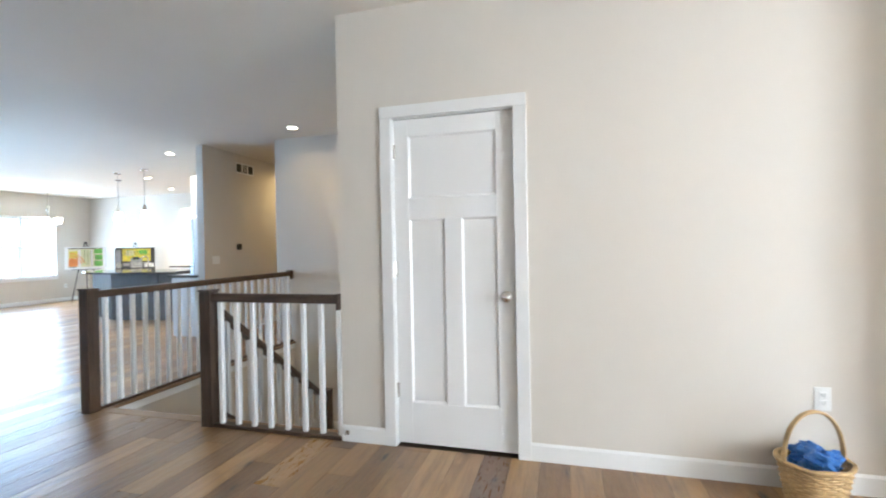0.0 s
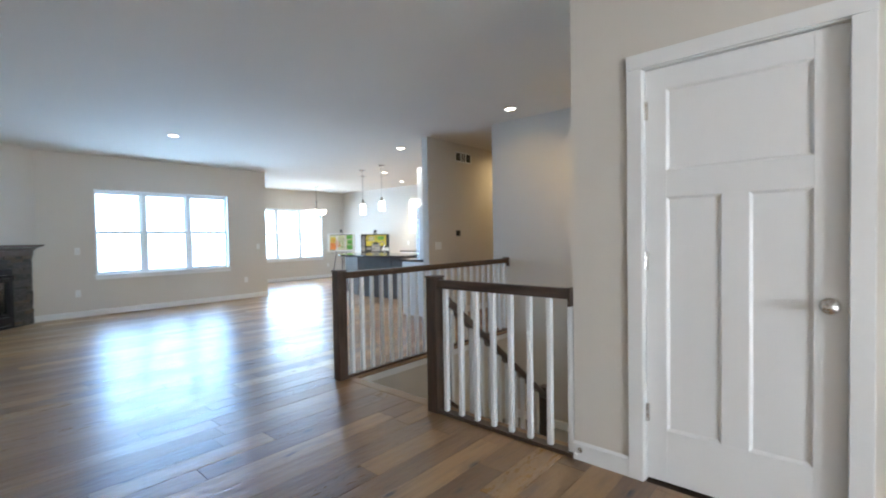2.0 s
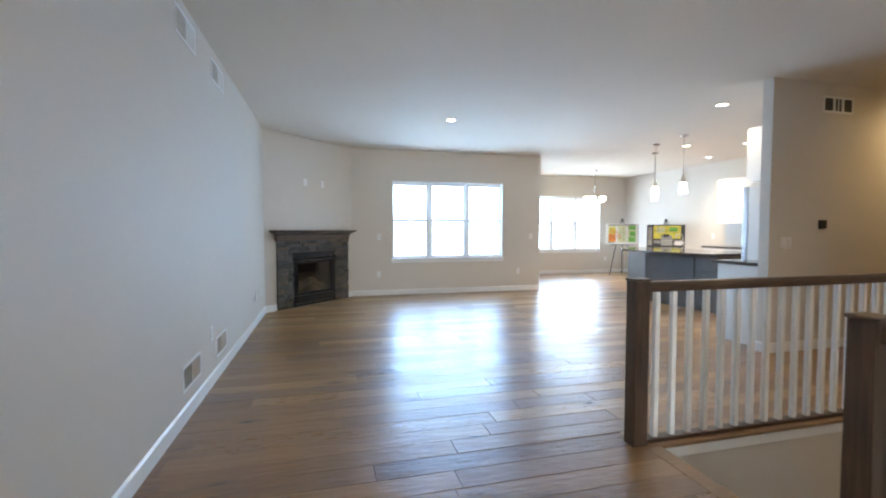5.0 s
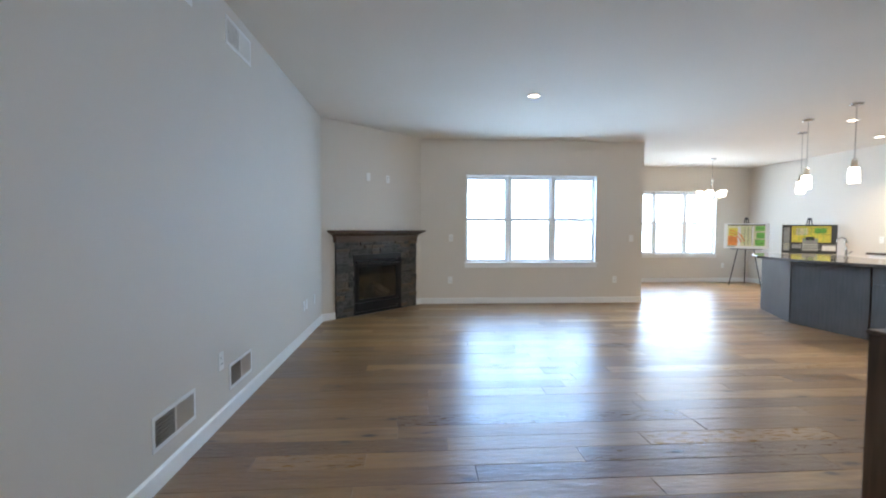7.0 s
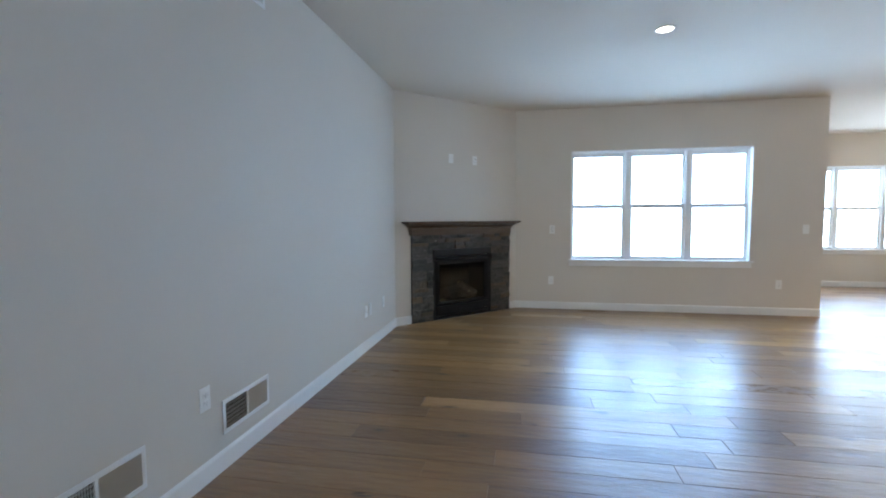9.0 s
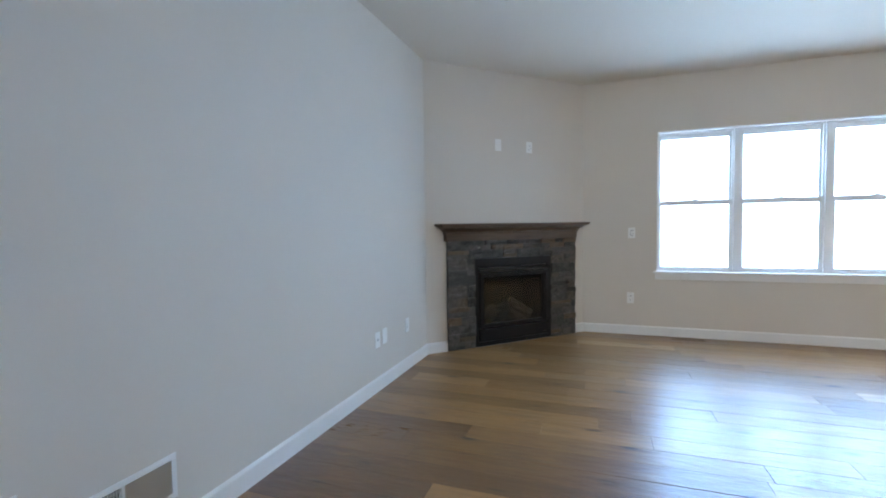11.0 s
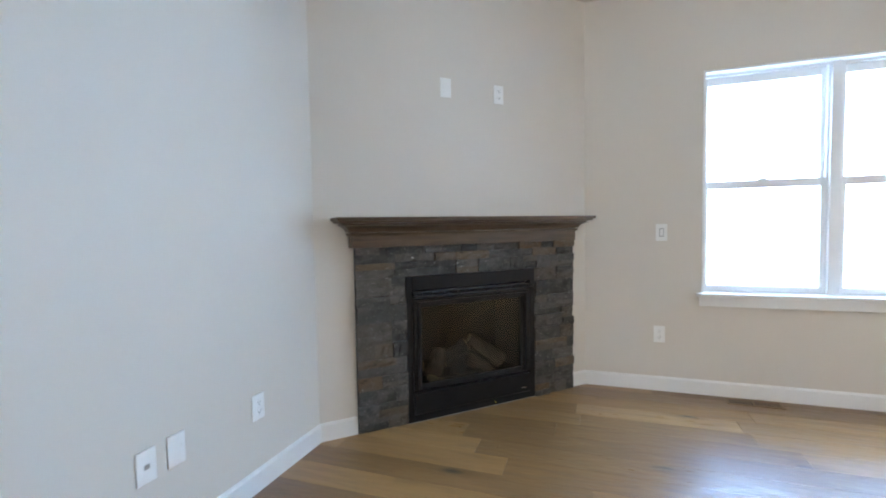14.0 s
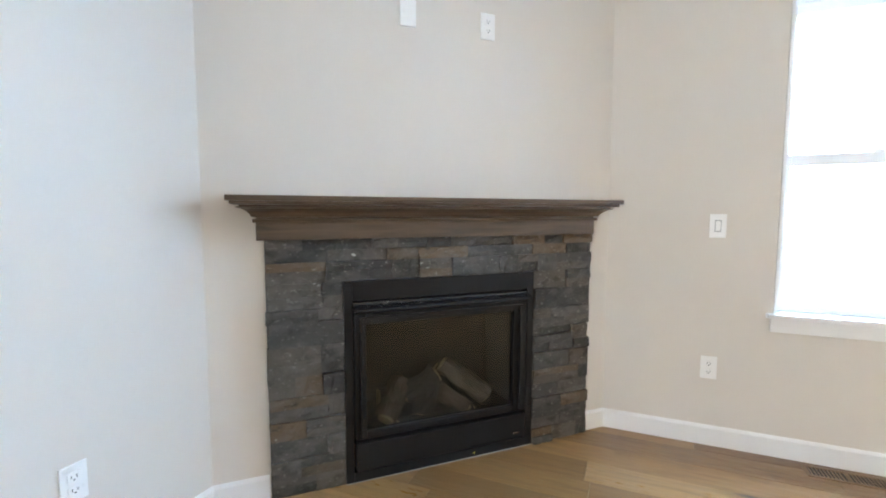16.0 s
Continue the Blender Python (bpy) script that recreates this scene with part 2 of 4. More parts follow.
M_GRANITE = surface("dark_granite", (0.085, 0.078, 0.072), 0.09, vary=0.7, grain=150, blotch=40, relief=0, rough_vary=0.03)
M_CABINET = surface("white_cabinet_paint", (0.76, 0.76, 0.75), 0.4, vary=0.02, relief=0.0001)
M_STEEL = surface("stainless_steel", (0.5, 0.5, 0.51), 0.28, 1.0, vary=0.05, stretch=(1, 1, 30))
M_TILE = surface("backsplash_tile", (0.66, 0.66, 0.65), 0.25, vary=0.04)
M_WICKER = surface("wicker", (0.50, 0.33, 0.15), 0.55, vary=0.4, grain=60, blotch=14, relief=0.001)
M_CLOTH = surface("blue_plastic", (0.035, 0.15, 0.44), 0.42, vary=0.35, grain=25, blotch=8, relief=0.002)
M_BOARD = surface("white_foam_board", (0.82, 0.82, 0.82), 0.6, vary=0.01)
M_PR_ORANGE = surface("print_orange", (0.75, 0.25, 0.06), 0.5, vary=0.2, grain=20, blotch=9)
M_PR_YELLOW = surface("print_yellow", (0.70, 0.62, 0.10), 0.5, vary=0.2, grain=20, blotch=9)
M_PR_CREAM = surface("print_cream", (0.72, 0.70, 0.45), 0.5, vary=0.1, grain=20, blotch=9)
M_PR_GREEN = surface("print_green", (0.18, 0.52, 0.10), 0.5, vary=0.3, grain=20, blotch=9)
M_PR_DARK = surface("print_dark", (0.035, 0.04, 0.045), 0.4, vary=0.4, grain=20, blotch=9)
M_PR_GREY = surface("print_grey", (0.30, 0.31, 0.33), 0.5, vary=0.3, grain=20, blotch=9)
M_VENTTAN = surface("vent_slat_paint", (0.70, 0.69, 0.66), 0.4, vary=0.02)
M_DUCT_SHADE = surface("duct_shade", (0.06, 0.06, 0.055), 0.8)
M_GROUND = surface("pale_ground", (0.42, 0.40, 0.34), 0.95, vary=0.2, grain=4, blotch=0.15, relief=0.01)
M_CARPET = surface("grey_carpet", (0.27, 0.26, 0.245), 0.95, vary=0.15, grain=220, relief=0.004)


# ======== mesh helpers ========
def box(bm, x0, y0, z0, x1, y1, z1, bevel=0.0, m=None):
    vs = bmesh.ops.create_cube(bm, size=1.0)["verts"]
    mm = Matrix.Translation(((x0 + x1) / 2, (y0 + y1) / 2, (z0 + z1) / 2)) @ Matrix.Diagonal((abs(x1 - x0), abs(y1 - y0), abs(z1 - z0), 1))
    bmesh.ops.transform(bm, matrix=(m @ mm) if m else mm, verts=vs)
    if bevel:
        es = {e for v in vs for e in v.link_edges}
        bmesh.ops.bevel(bm, geom=list(es), offset=bevel, segments=2, affect="EDGES", profile=0.6)
    return bm


def boxes(*rows, bevel=0.0):
    bm = bmesh.new()
    for r in rows:
        box(bm, *r, bevel=bevel)
    return bm


def cyl(bm, p0, p1, r0, r1=None, seg=20):
    p0, p1 = Vector(p0), Vector(p1)
    d = p1 - p0
    m = Matrix.Translation((p0 + p1) / 2) @ d.to_track_quat("Z", "Y").to_matrix().to_4x4()
    bmesh.ops.create_cone(bm, cap_ends=True, segments=seg, radius1=r0, radius2=r0 if r1 is None else r1, depth=d.length, matrix=m)
    return bm


def lathe(bm, profile, seg=24, m=None):
    """Turns (r, z) pairs round the z axis."""
    rings = []
    for r, z in profile:
        rings.append([bm.verts.new(((m or Matrix()) @ Vector((r * math.cos(2 * math.pi * k / seg), r * math.sin(2 * math.pi * k / seg), z)))) for k in range(seg)])
    for a, b in zip(rings, rings[1:]):
        for k in range(seg):
            bm.faces.new((a[k], a[(k + 1) % seg], b[(k + 1) % seg], b[k]))
    return bm


def extrude_profile(bm, prof, x0, x1, mitre0=0.0, mitre1=0.0):
    """Sweeps a (y, z) outline along x; the ends lean out with y by the mitre."""
    a = [bm.verts.new((x0 - mitre0 * y, y, z)) for y, z in prof]
    b = [bm.verts.new((x1 + mitre1 * y, y, z)) for y, z in prof]
    n = len(prof)
    for k in range(n):
        bm.faces.new((a[k], a[(k + 1) % n], b[(k + 1) % n], b[k]))
    bm.faces.new(a[::-1])
    bm.faces.new(b)
    bmesh.ops.recalc_face_normals(bm, faces=bm.faces[:])
    return bm


def prism(bm, poly, z0, z1):
    a = [bm.verts.new((x, y, z0)) for x, y in poly]
    b = [bm.verts.new((x, y, z1)) for x, y in poly]
    n = len(poly)
    for k in range(n):
        bm.faces.new((a[k], a[(k + 1) % n], b[(k + 1) % n], b[k]))
    bm.faces.new(a[::-1])
    bm.faces.new(b)
    bmesh.ops.recalc_face_normals(bm, faces=bm.faces[:])
    return bm


def tube(bm, pts, r, seg=10):
    rings = []
    for k, c in enumerate(pts):
        d = (pts[min(k + 1, len(pts) - 1)] - pts[max(k - 1, 0)]).normalized()
        m = Matrix.Translation(c) @ d.to_track_quat("Z", "Y").to_matrix().to_4x4()
        rings.append([bm.verts.new(m @ Vector((r * math.cos(2 * math.pi * i / seg), r * math.sin(2 * math.pi * i / seg), 0))) for i in range(seg)])
    for a, b in zip(rings, rings[1:]):
        for i in range(seg):
            bm.faces.new((a[i], a[(i + 1) % seg], b[(i + 1) % seg], b[i]))
    return bm


def mesh_of(name, bm, material, smooth=False):
    me = bpy.data.meshes.new(name)
    bmesh.ops.recalc_face_normals(bm, faces=bm.faces[:])
    bm.to_mesh(me)
    bm.free()
    if material:
        me.materials.append(material)
    if smooth:
        for f in me.polygons:
            f.use_smooth = True
    return me


def part(name, bm, material, parent=None, label="", smooth=False):
    ob = new(name, mesh_of(name, bm, material, smooth))
    if parent is not None:
        ob.parent = parent
    if label:
        ob["label"] = label
    return ob


def repeat(ob, m):
    """Another piece on the same mesh, under the same parent."""
    q = ob.copy()
    scene.collection.objects.link(q)
    q.matrix_basis = m
    return q


def thing(name, m, label, category, group="", kind=""):
    ob = new(name)
    ob.empty_display_size = 0.1
    ob.matrix_world = m
    return tagged(ob, label, category, group, kind)


def structure(name, bm, material, label="", category="wall"):
    return tagged(part(name, bm, material), label, category, kind="structure")


# ======== large structure ========
T = 0.14
H = CEIL
FU = math.sqrt(0.5)
FIRE = Matrix(((-FU, -FU, 0, -8.64), (FU, -FU, 0, 0), (0, 0, 1, 0), (0, 0, 0, 1)))   # u along the wall, y into the wall, z up
FL = 1.36 / FU

structure("wall_left", boxes((-10.16, -T, -0.02, -2.2, 0, H)), M_WALL, "long greige painted wall of the living room")
bm = boxes((-10.16, 0, -0.02, -10.0, 2.11, H), (-10.16, 4.36, -0.02, -10.0, 5.18, H), (-10.16, 2.11, -0.02, -10.0, 4.36, 0.68), (-10.16, 2.11, 2.175, -10.0, 4.36, H))
structure("wall_window", bm, M_WALL, "greige painted wall round the living room window")
bm = bmesh.new()
prism(bm, [(0, 0), (0.515, 0), (0.515, 0.885), (1.445, 0.885), (1.445, 0), (FL, 0), (FL, H), (0, H)], 0.0, 0.12)
bmesh.ops.transform(bm, matrix=FIRE @ Matrix(((1, 0, 0, 0), (0, 0, 1, 0), (0, 1, 0, 0), (0, 0, 0, 1))), verts=bm.verts[:])
structure("wall_fireplace", bm, M_WALL, "diagonal greige corner wall above the fireplace")
structure("wall_nook_return", boxes((-13.0, 5.04, -0.02, -10.16, 5.18, H)), M_WALL, "greige wall beside the dining nook")
bm = boxes((-13.01, 5.18, -0.02, -12.85, 6.27, H), (-13.01, 8.52, -0.02, -12.85, 9.47, H), (-13.01, 6.27, -0.02, -12.85, 8.52, 0.66), (-13.01, 6.27, 2.175, -12.85, 8.52, H))
structure("wall_nook", bm, M_WALL, "greige wall round the dining nook window")
structure("wall_kitchen", boxes((-12.85, 9.35, -0.02, -3.86, 9.47, H)), M_WALL, "pale greige kitchen wall")
structure("wall_hall", boxes((-5.15, 5.18, -0.02, -5.04, 9.35, H)), M_WALL, "greige wall between the kitchen and the hallway")
structure("wall_hall_far", boxes((-3.95, 5.42, -0.02, -3.83, 9.35, H)), M_WALL, "greige hallway wall")
structure("wall_stair_back", boxes((-3.95, 5.30, -2.7, -1.45, 5.42, H)), M_WALL, "greige wall behind the stairwell")
structure("wall_stair_side", boxes((-1.55, 2.74, -2.7, -1.45, 5.30, H)), M_WALL, "greige wall at the side of the stairwell")
structure("wall_stair_under", boxes((-3.88, 2.60, -2.7, -3.70, 5.30, -0.03)), M_WALL, "greige stairwell wall below the railing")
structure("wall_stair_front", boxes((-3.70, 2.60, -2.7, -1.45, 2.72, -0.03)), M_WALL, "greige stairwell wall below the floor edge")
bm = boxes((-1.55, 2.62, -0.02, -1.185, 2.74, H), (-0.41, 2.62, -0.02, 4.6, 2.74, H), (-1.185, 2.62, 2.05, -0.41, 2.74, H))
structure("wall_door", bm, M_WALL, "greige wall round the closet door")
structure("wall_closet", boxes((-1.45, 3.3, 0, 0.6, 3.4, H), (0.5, 2.74, 0, 0.6, 3.3, H)), M_WALL, "closet walls behind the door")
structure("wall_foyer_return", boxes((-2.34, -1.9, -0.02, -2.2, -T, H)), M_WALL, "greige foyer wall")
structure("wall_foyer", boxes((-2.34, -2.04, -0.02, 2.9, -1.9, H), (4.4, -2.04, -0.02, 4.74, -1.9, H), (2.9, -2.04, -0.02, 4.4, -1.9, 0.3), (2.9, -2.04, 2.5, 4.4, -1.9, H)), M_WALL, "greige foyer wall")
bm = boxes((4.6, -1.9, -0.02, 4.74, -0.65, H), (4.6, 0.65, -0.02, 4.74, 2.74, H), (4.6, -0.65, -0.02, 4.74, 0.65, 0.3), (4.6, -0.65, 2.5, 4.74, 0.65, H))
structure("wall_entry", bm, M_WALL, "greige foyer wall with a tall window")
# unseen stub, added to keep foyer light off the door wall's right end
structure("wall_shade_stub", boxes((1.70, 2.22, -0.02, 1.84, 2.62, H)), M_WALL, "short greige wall added out of view to shade the door wall")
structure("ceiling", boxes((-13.01, -2.04, H, 4.74, 9.47, H + 0.12)), M_CEIL, "flat off-white textured ceiling", "ceiling")
structure("stair_floor", boxes((-3.88, 2.6, -2.82, -1.45, 5.42, -2.7)), M_CARPET, "lower level floor", "floor")

g = bmesh.new()
outer = [g.verts.new((x, y, -0.45)) for x, y in ((-600, -600), (600, -600), (600, 600), (-600, 600))]
inner = [g.verts.new((x, y, -0.45)) for x, y in ((-3.86, 2.62), (-1.47, 2.62), (-1.47, 5.40), (-3.86, 5.40))]
for k in range(4):
    g.faces.new((outer[k], outer[(k + 1) % 4], inner[(k + 1) % 4], inner[k]))
structure("ground", g, M_GROUND, "pale sunlit ground outside the house", "ground")

# baseboards: straight runs, thickness to the room side
BB, BT = 0.101, 0.014


def baseboard(x0, y0, x1, y1):
    """A run from one point to another; the room lies to its left."""
    p, q = Vector((x0, y0, 0)), Vector((x1, y1, 0))
    d = q - p
    ang = math.atan2(d.y, d.x)
    bm = bmesh.new()
    prof = [(0, 0), (BT, 0), (BT, BB - 0.012), (BT * 0.45, BB - 0.003), (BT * 0.3, BB), (0, BB)]
    extrude_profile(bm, prof, 0, d.length)
    ob = structure("baseboard", bm, M_TRIM, "white painted baseboard along the wall", "baseboard")
    ob.matrix_world = Matrix.Translation((x0, y0, 0)) @ Matrix.Rotation(ang, 4, "Z")
    return ob


def fire_xy(u, n=0.0):
    v = FIRE @ Vector((u, -n, 0))
    return v.x, v.y


baseboard(-8.645, 0, -2.2, 0)
baseboard(*fire_xy(0.21), *fire_xy(0.0))
baseboard(*fire_xy(FL), *fire_xy(1.79))
baseboard(-10.0, 5.18, -10.0, 1.355)
baseboard(-10.0, 5.18, -12.85, 5.18)
baseboard(-12.85, 9.35, -12.85, 5.18)
baseboard(-9.44, 9.35, -12.85, 9.35)
baseboard(-1.251, 2.62, -1.55, 2.62)
baseboard(4.6, 2.62, -0.348, 2.62)
baseboard(-5.04, 9.35, -5.04, 5.18)
baseboard(-5.04, 5.18, -5.15, 5.18)
baseboard(-2.2, -1.9, 4.6, -1.9)
baseboard(-2.2, 0, -2.2, -1.9)


# windows
def window_unit(name, x, y0, y1, z0, z1, label, out=0.16):
    """Three double-hung units in a wall whose inner face is at x and that looks along +x."""
    w = thing(name, Matrix.Translation((x, y0, z0)), label, "window", kind="structure")
    W, Hh = y1 - y0, z1 - z0
    d0, d1 = -0.145, -0.075
    part("jamb", boxes((-out, 0.002, 0.0, 0, 0.014, Hh), (-out, W - 0.014, 0.0, 0, W - 0.002, Hh), (-out, 0.014, Hh - 0.014, 0, W - 0.014, Hh - 0.002)), M_TRIM, w)
    part("window_sill", boxes((-out, 0.0, -0.004, 0.035, W, 0.018), (0.0, -0.03, -0.004, 0.035, 0.0, 0.018), (0.0, W, -0.004, 0.035, W + 0.03, 0.018), bevel=0.004), M_TRIM, w, "white painted window stool")
    part("apron", boxes((0.0, -0.012, -0.07, 0.016, W + 0.012, -0.005), bevel=0.003), M_TRIM, w)
    n, mull = 3, 0.056
    uw = (W - 0.028 - (n - 1) * mull) / n
    zm = Hh * 0.5
    for k in range(n - 1):
        ya = 0.014 + (k + 1) * uw + k * mull
        part("mullion", boxes((d0, ya, 0.02, d1 + 0.02, ya + mull, Hh - 0.014), bevel=0.004), M_VINYL, w)
    for k in range(n):
        a = 0.014 + k * (uw + mull)
        b = a + uw
        fr = 0.014
        part("window_frame", boxes((d0, a, 0.02, d1, a + fr, Hh - 0.014), (d0, b - fr, 0.02, d1, b, Hh - 0.014), (d0, a + fr, Hh - 0.014 - fr, d1, b - fr, Hh - 0.014), (d0, a + fr, 0.02, d1, b - fr, 0.02 + fr), bevel=0.002), M_VINYL, w)
        s = 0.022
        for lo, hi, dx, sash in ((0.034, zm + 0.020, -0.105, "lower_sash"), (zm - 0.022, Hh - 0.028, -0.135, "upper_sash")):
            y_a, y_b = a + fr, b - fr
            sh = part(sash, boxes((dx, y_a, lo, dx + 0.028, y_a + s, hi), (dx, y_b - s, lo, dx + 0.028, y_b, hi), (dx, y_a + s, lo, dx + 0.028, y_b - s, lo + s + 0.008), (dx, y_a + s, hi - s - 0.030, dx + 0.028, y_b - s, hi), bevel=0.003), M_VINYL, w)
            pane = part("pane", boxes((dx + 0.010, y_a + s, lo + s + 0.008, dx + 0.016, y_b - s, hi - s - 0.030)), M_GLASS, sh)
            pane.visible_shadow = False
            if sash == "lower_sash":
                yc = (y_a + y_b) / 2
                part("sash_lock", boxes((dx + 0.002, yc - 0.03, hi, dx + 0.03, yc + 0.03, hi + 0.008), (dx + 0.01, yc - 0.012, hi + 0.008, dx + 0.026, yc + 0.02, hi + 0.016), bevel=0.002), M_VINYL, sh)
    return w


window_unit("window_1", -10.0, 2.11, 4.36, 0.68, 2.175, "white vinyl triple window of six bright panes")
window_unit("window_2", -12.85, 6.27, 8.52, 0.66, 2.175, "white vinyl triple window in the dining nook")
def plain_window(name, m, W, Hh, label):
    w = thing(name, m, label, "window", kind="structure")
    part("window_frame", boxes((0, 0.02, 0, 0.05, 0.08, Hh), (W - 0.05, 0.02, 0, W, 0.08, Hh), (0.05, 0.02, 0, W - 0.05, 0.08, 0.05), (0.05, 0.02, Hh - 0.05, W - 0.05, 0.08, Hh), (W / 2 - 0.025, 0.02, 0.05, W / 2 + 0.025, 0.08, Hh - 0.05), bevel=0.004), M_VINYL, w)
    for a, b in ((0.05, W / 2 - 0.025), (W / 2 + 0.025, W - 0.05)):
        q = part("pane", boxes((a, 0.046, 0.05, b, 0.052, Hh - 0.05)), M_GLASS, w)
        q.visible_shadow = False


plain_window("window_3", Matrix.Translation((4.6, 0.65, 0.3)) @ Matrix.Rotation(radians(-90), 4, "Z"), 1.3, 2.2, "unseen tall white foyer window")
# unseen window, added so that sun bounces off the foyer floor
plain_window("window_4_added", Matrix.Translation((4.4, -1.9, 0.3)) @ Matrix.Rotation(radians(180), 4, "Z"), 1.5, 2.2, "unseen tall white foyer window")


# closet door and casing
def panel_door():
    d = thing("door_1", Matrix.Translation((-1.172, 2.645, 0.014)), "closed white three-panel closet door", "door", kind="structure")
    W, Hh, t0 = 0.748, 2.024, 0.035
    st = 0.105
    r_top, r_mid, r_bot = (1.920, Hh), (1.402, 1.530), (0, 0.256)
    sl = 0.092
    for a, b in ((0, sl), (W - st, W)):
        part("stile", boxes((a, 0, 0, b, t0, Hh), bevel=0.0015), M_DOOR, d)
    for lo, hi in (r_top, r_mid, r_bot):
        part("rail", boxes((sl, 0.0005, lo, W - st, t0, hi), bevel=0.0015), M_DOOR, d)
    mid = 0.322, 0.426
    part("stile", boxes((mid[0], 0.0005, r_bot[1], mid[1], t0, r_mid[0]), bevel=0.0015), M_DOOR, d)
    for x0, x1, z0, z1 in ((sl, W - st, 1.530, 1.920), (sl, mid[0], 0.256, 1.402), (mid[1], W - st, 0.256, 1.402)):
        bm = bmesh.new()
        g, w = 0.0015, 0.013
        rings = [[bm.verts.new((x, y, z)) for x, z in ((x0 + o, z0 + o), (x1 - o, z0 + o), (x1 - o, z1 - o), (x0 + o, z1 - o))] for o, y in ((0.0, 0.028), (0.0, g), (w * 0.2, g + 0.001), (w, 0.0125))]
        for ra, rb in zip(rings, rings[1:]):
            for k in range(4):
                bm.faces.new((ra[k], ra[(k + 1) % 4], rb[(k + 1) % 4], rb[k]))
        bm.faces.new(rings[-1])
        bm.faces.new(rings[0][::-1])
        part("panel", bm, M_DOOR, d)
    k = bmesh.new()
    rot = Matrix.Translation((W - 0.055, 0, 0.925)) @ Matrix.Rotation(radians(90), 4, "X")
    lathe(k, [(0.0, 0.0), (0.033, 0.0), (0.034, 0.004), (0.030, 0.008), (0.014, 0.010), (0.011, 0.020), (0.012, 0.030), (0.022, 0.036), (0.028, 0.046), (0.028, 0.056), (0.022, 0.064), (0.0, 0.067)], 28, rot)
    part("door_knob", k, M_NICKEL, d, "round brushed nickel knob", True)
    for z in (0.33, 1.09, 1.83):
        h = bmesh.new()
        cyl(h, (-0.006, -0.006, z - 0.045), (-0.006, -0.006, z + 0.045), 0.0065, seg=12)
        box(h, -0.013, -0.0015, z - 0.045, 0.012, 0.0005, z + 0.045)
        part("hinge", h, M_NICKEL, d, "brushed nickel hinge")
    return d


panel_door()
cs = thing("door_casing", Matrix.Translation((-0.8, 2.62, 0)), "white painted flat door casing", "door casing", kind="structure")
part("side_casing", boxes((-0.450, -0.018, 0, -0.378, 0.0, 2.045), bevel=0.003), M_TRIM, cs)
part("side_casing", boxes((0.378, -0.018, 0, 0.452, 0.0, 2.045), bevel=0.003), M_TRIM, cs)
part("head_casing", boxes((-0.452, -0.019, 2.046, 0.454, 0.0, 2.118), bevel=0.003), M_TRIM, cs)
part("jamb", boxes((-0.384, 0.0, 0, -0.375, 0.118, 2.041), (0.378, 0.0, 0, 0.389, 0.118, 2.041), (-0.375, 0.0, 2.041, 0.378, 0.118, 2.049)), M_TRIM, cs)


# ======== stairs and railings ========
def post(name, x, y, z0, z1, label):
    th = thing(name, Matrix.Translation((x, y, z0)), label, "newel post", "stair posts")
    h = z1 - z0
    s = 0.045
    part("shaft", boxes((-s, -s, 0, s, s, h - 0.014), bevel=0.004), M_RAIL_Z, th)
    bm = boxes((-s - 0.006, -s - 0.006, h - 0.014, s + 0.006, s + 0.006, h), bevel=0.005)
    part("cap", bm, M_RAIL_Z, th)
    return th


post("newel_post", -2.60, 2.635, 0, 0.968, "dark-stained square wooden newel post at the stairs")
post("newel_post", -3.735, 2.635, 0, 0.968, "dark-stained square wooden newel post at the stairs")
post("newel_post", -2.60, 4.22, -1.14, -0.24, "dark-stained newel post on the stair landing")


def rail_profile(w=0.031, h=0.058):
    return [(-w, 0), (w, 0), (w, h * 0.55), (w * 0.86, h * 0.86), (w * 0.6, h), (-w * 0.6, h), (-w * 0.86, h * 0.86), (-w, h * 0.55)]


ra = thing("stair_railing", Matrix.Translation((-2.555, 2.635, 0)), "dark wooden stair railing with white square balusters", "railing", "stair railings")
bm = bmesh.new()
extrude_profile(bm, rail_profile(), 0, 0.985)
q = part("handrail", bm, M_RAIL_X, ra, "dark-stained handrail")
q.location.z = 0.884
part("shoe_rail", boxes((0, -0.033, 0.0, 1.003, 0.033, 0.024), bevel=0.003), M_RAIL_X, ra, "dark-stained bottom rail")
part("wall_plate", boxes((0.985, -0.048, 0.845, 1.003, 0.048, 0.95), bevel=0.004), M_RAIL_Z, ra)
b0 = part("baluster", boxes((-0.016, -0.016, 0.024, 0.016, 0.016, 0.884), bevel=0.006), M_TRIM, ra, "white painted square baluster")
for k in range(1, 9):
    m = Matrix.Translation((0.1325 * k - 0.0765, 0, 0))
    if k == 1:
        b0.matrix_basis = m
    else:
        repeat(b0, m)

rb = thing("stair_railing", Matrix.Translation((-3.745, 2.68, 0)), "long dark wooden stair railing with white balusters", "railing", "stair railings")
bm = bmesh.new()
extrude_profile(bm, rail_profile(), 0, 2.595)
q = part("handrail", bm, M_RAIL_X, rb, "dark-stained handrail")
q.matrix_basis = Matrix.Translation((0, 0, 0.888)) @ Matrix.Rotation(radians(90), 4, "Z")
part("shoe_rail", boxes((-0.033, 0, 0.0, 0.033, 2.618, 0.024), bevel=0.003), M_RAIL_Y, rb, "dark-stained bottom rail")
part("wall_plate", boxes((-0.048, 2.595, 0.845, 0.048, 2.618, 0.962), bevel=0.004), M_RAIL_Z, rb)
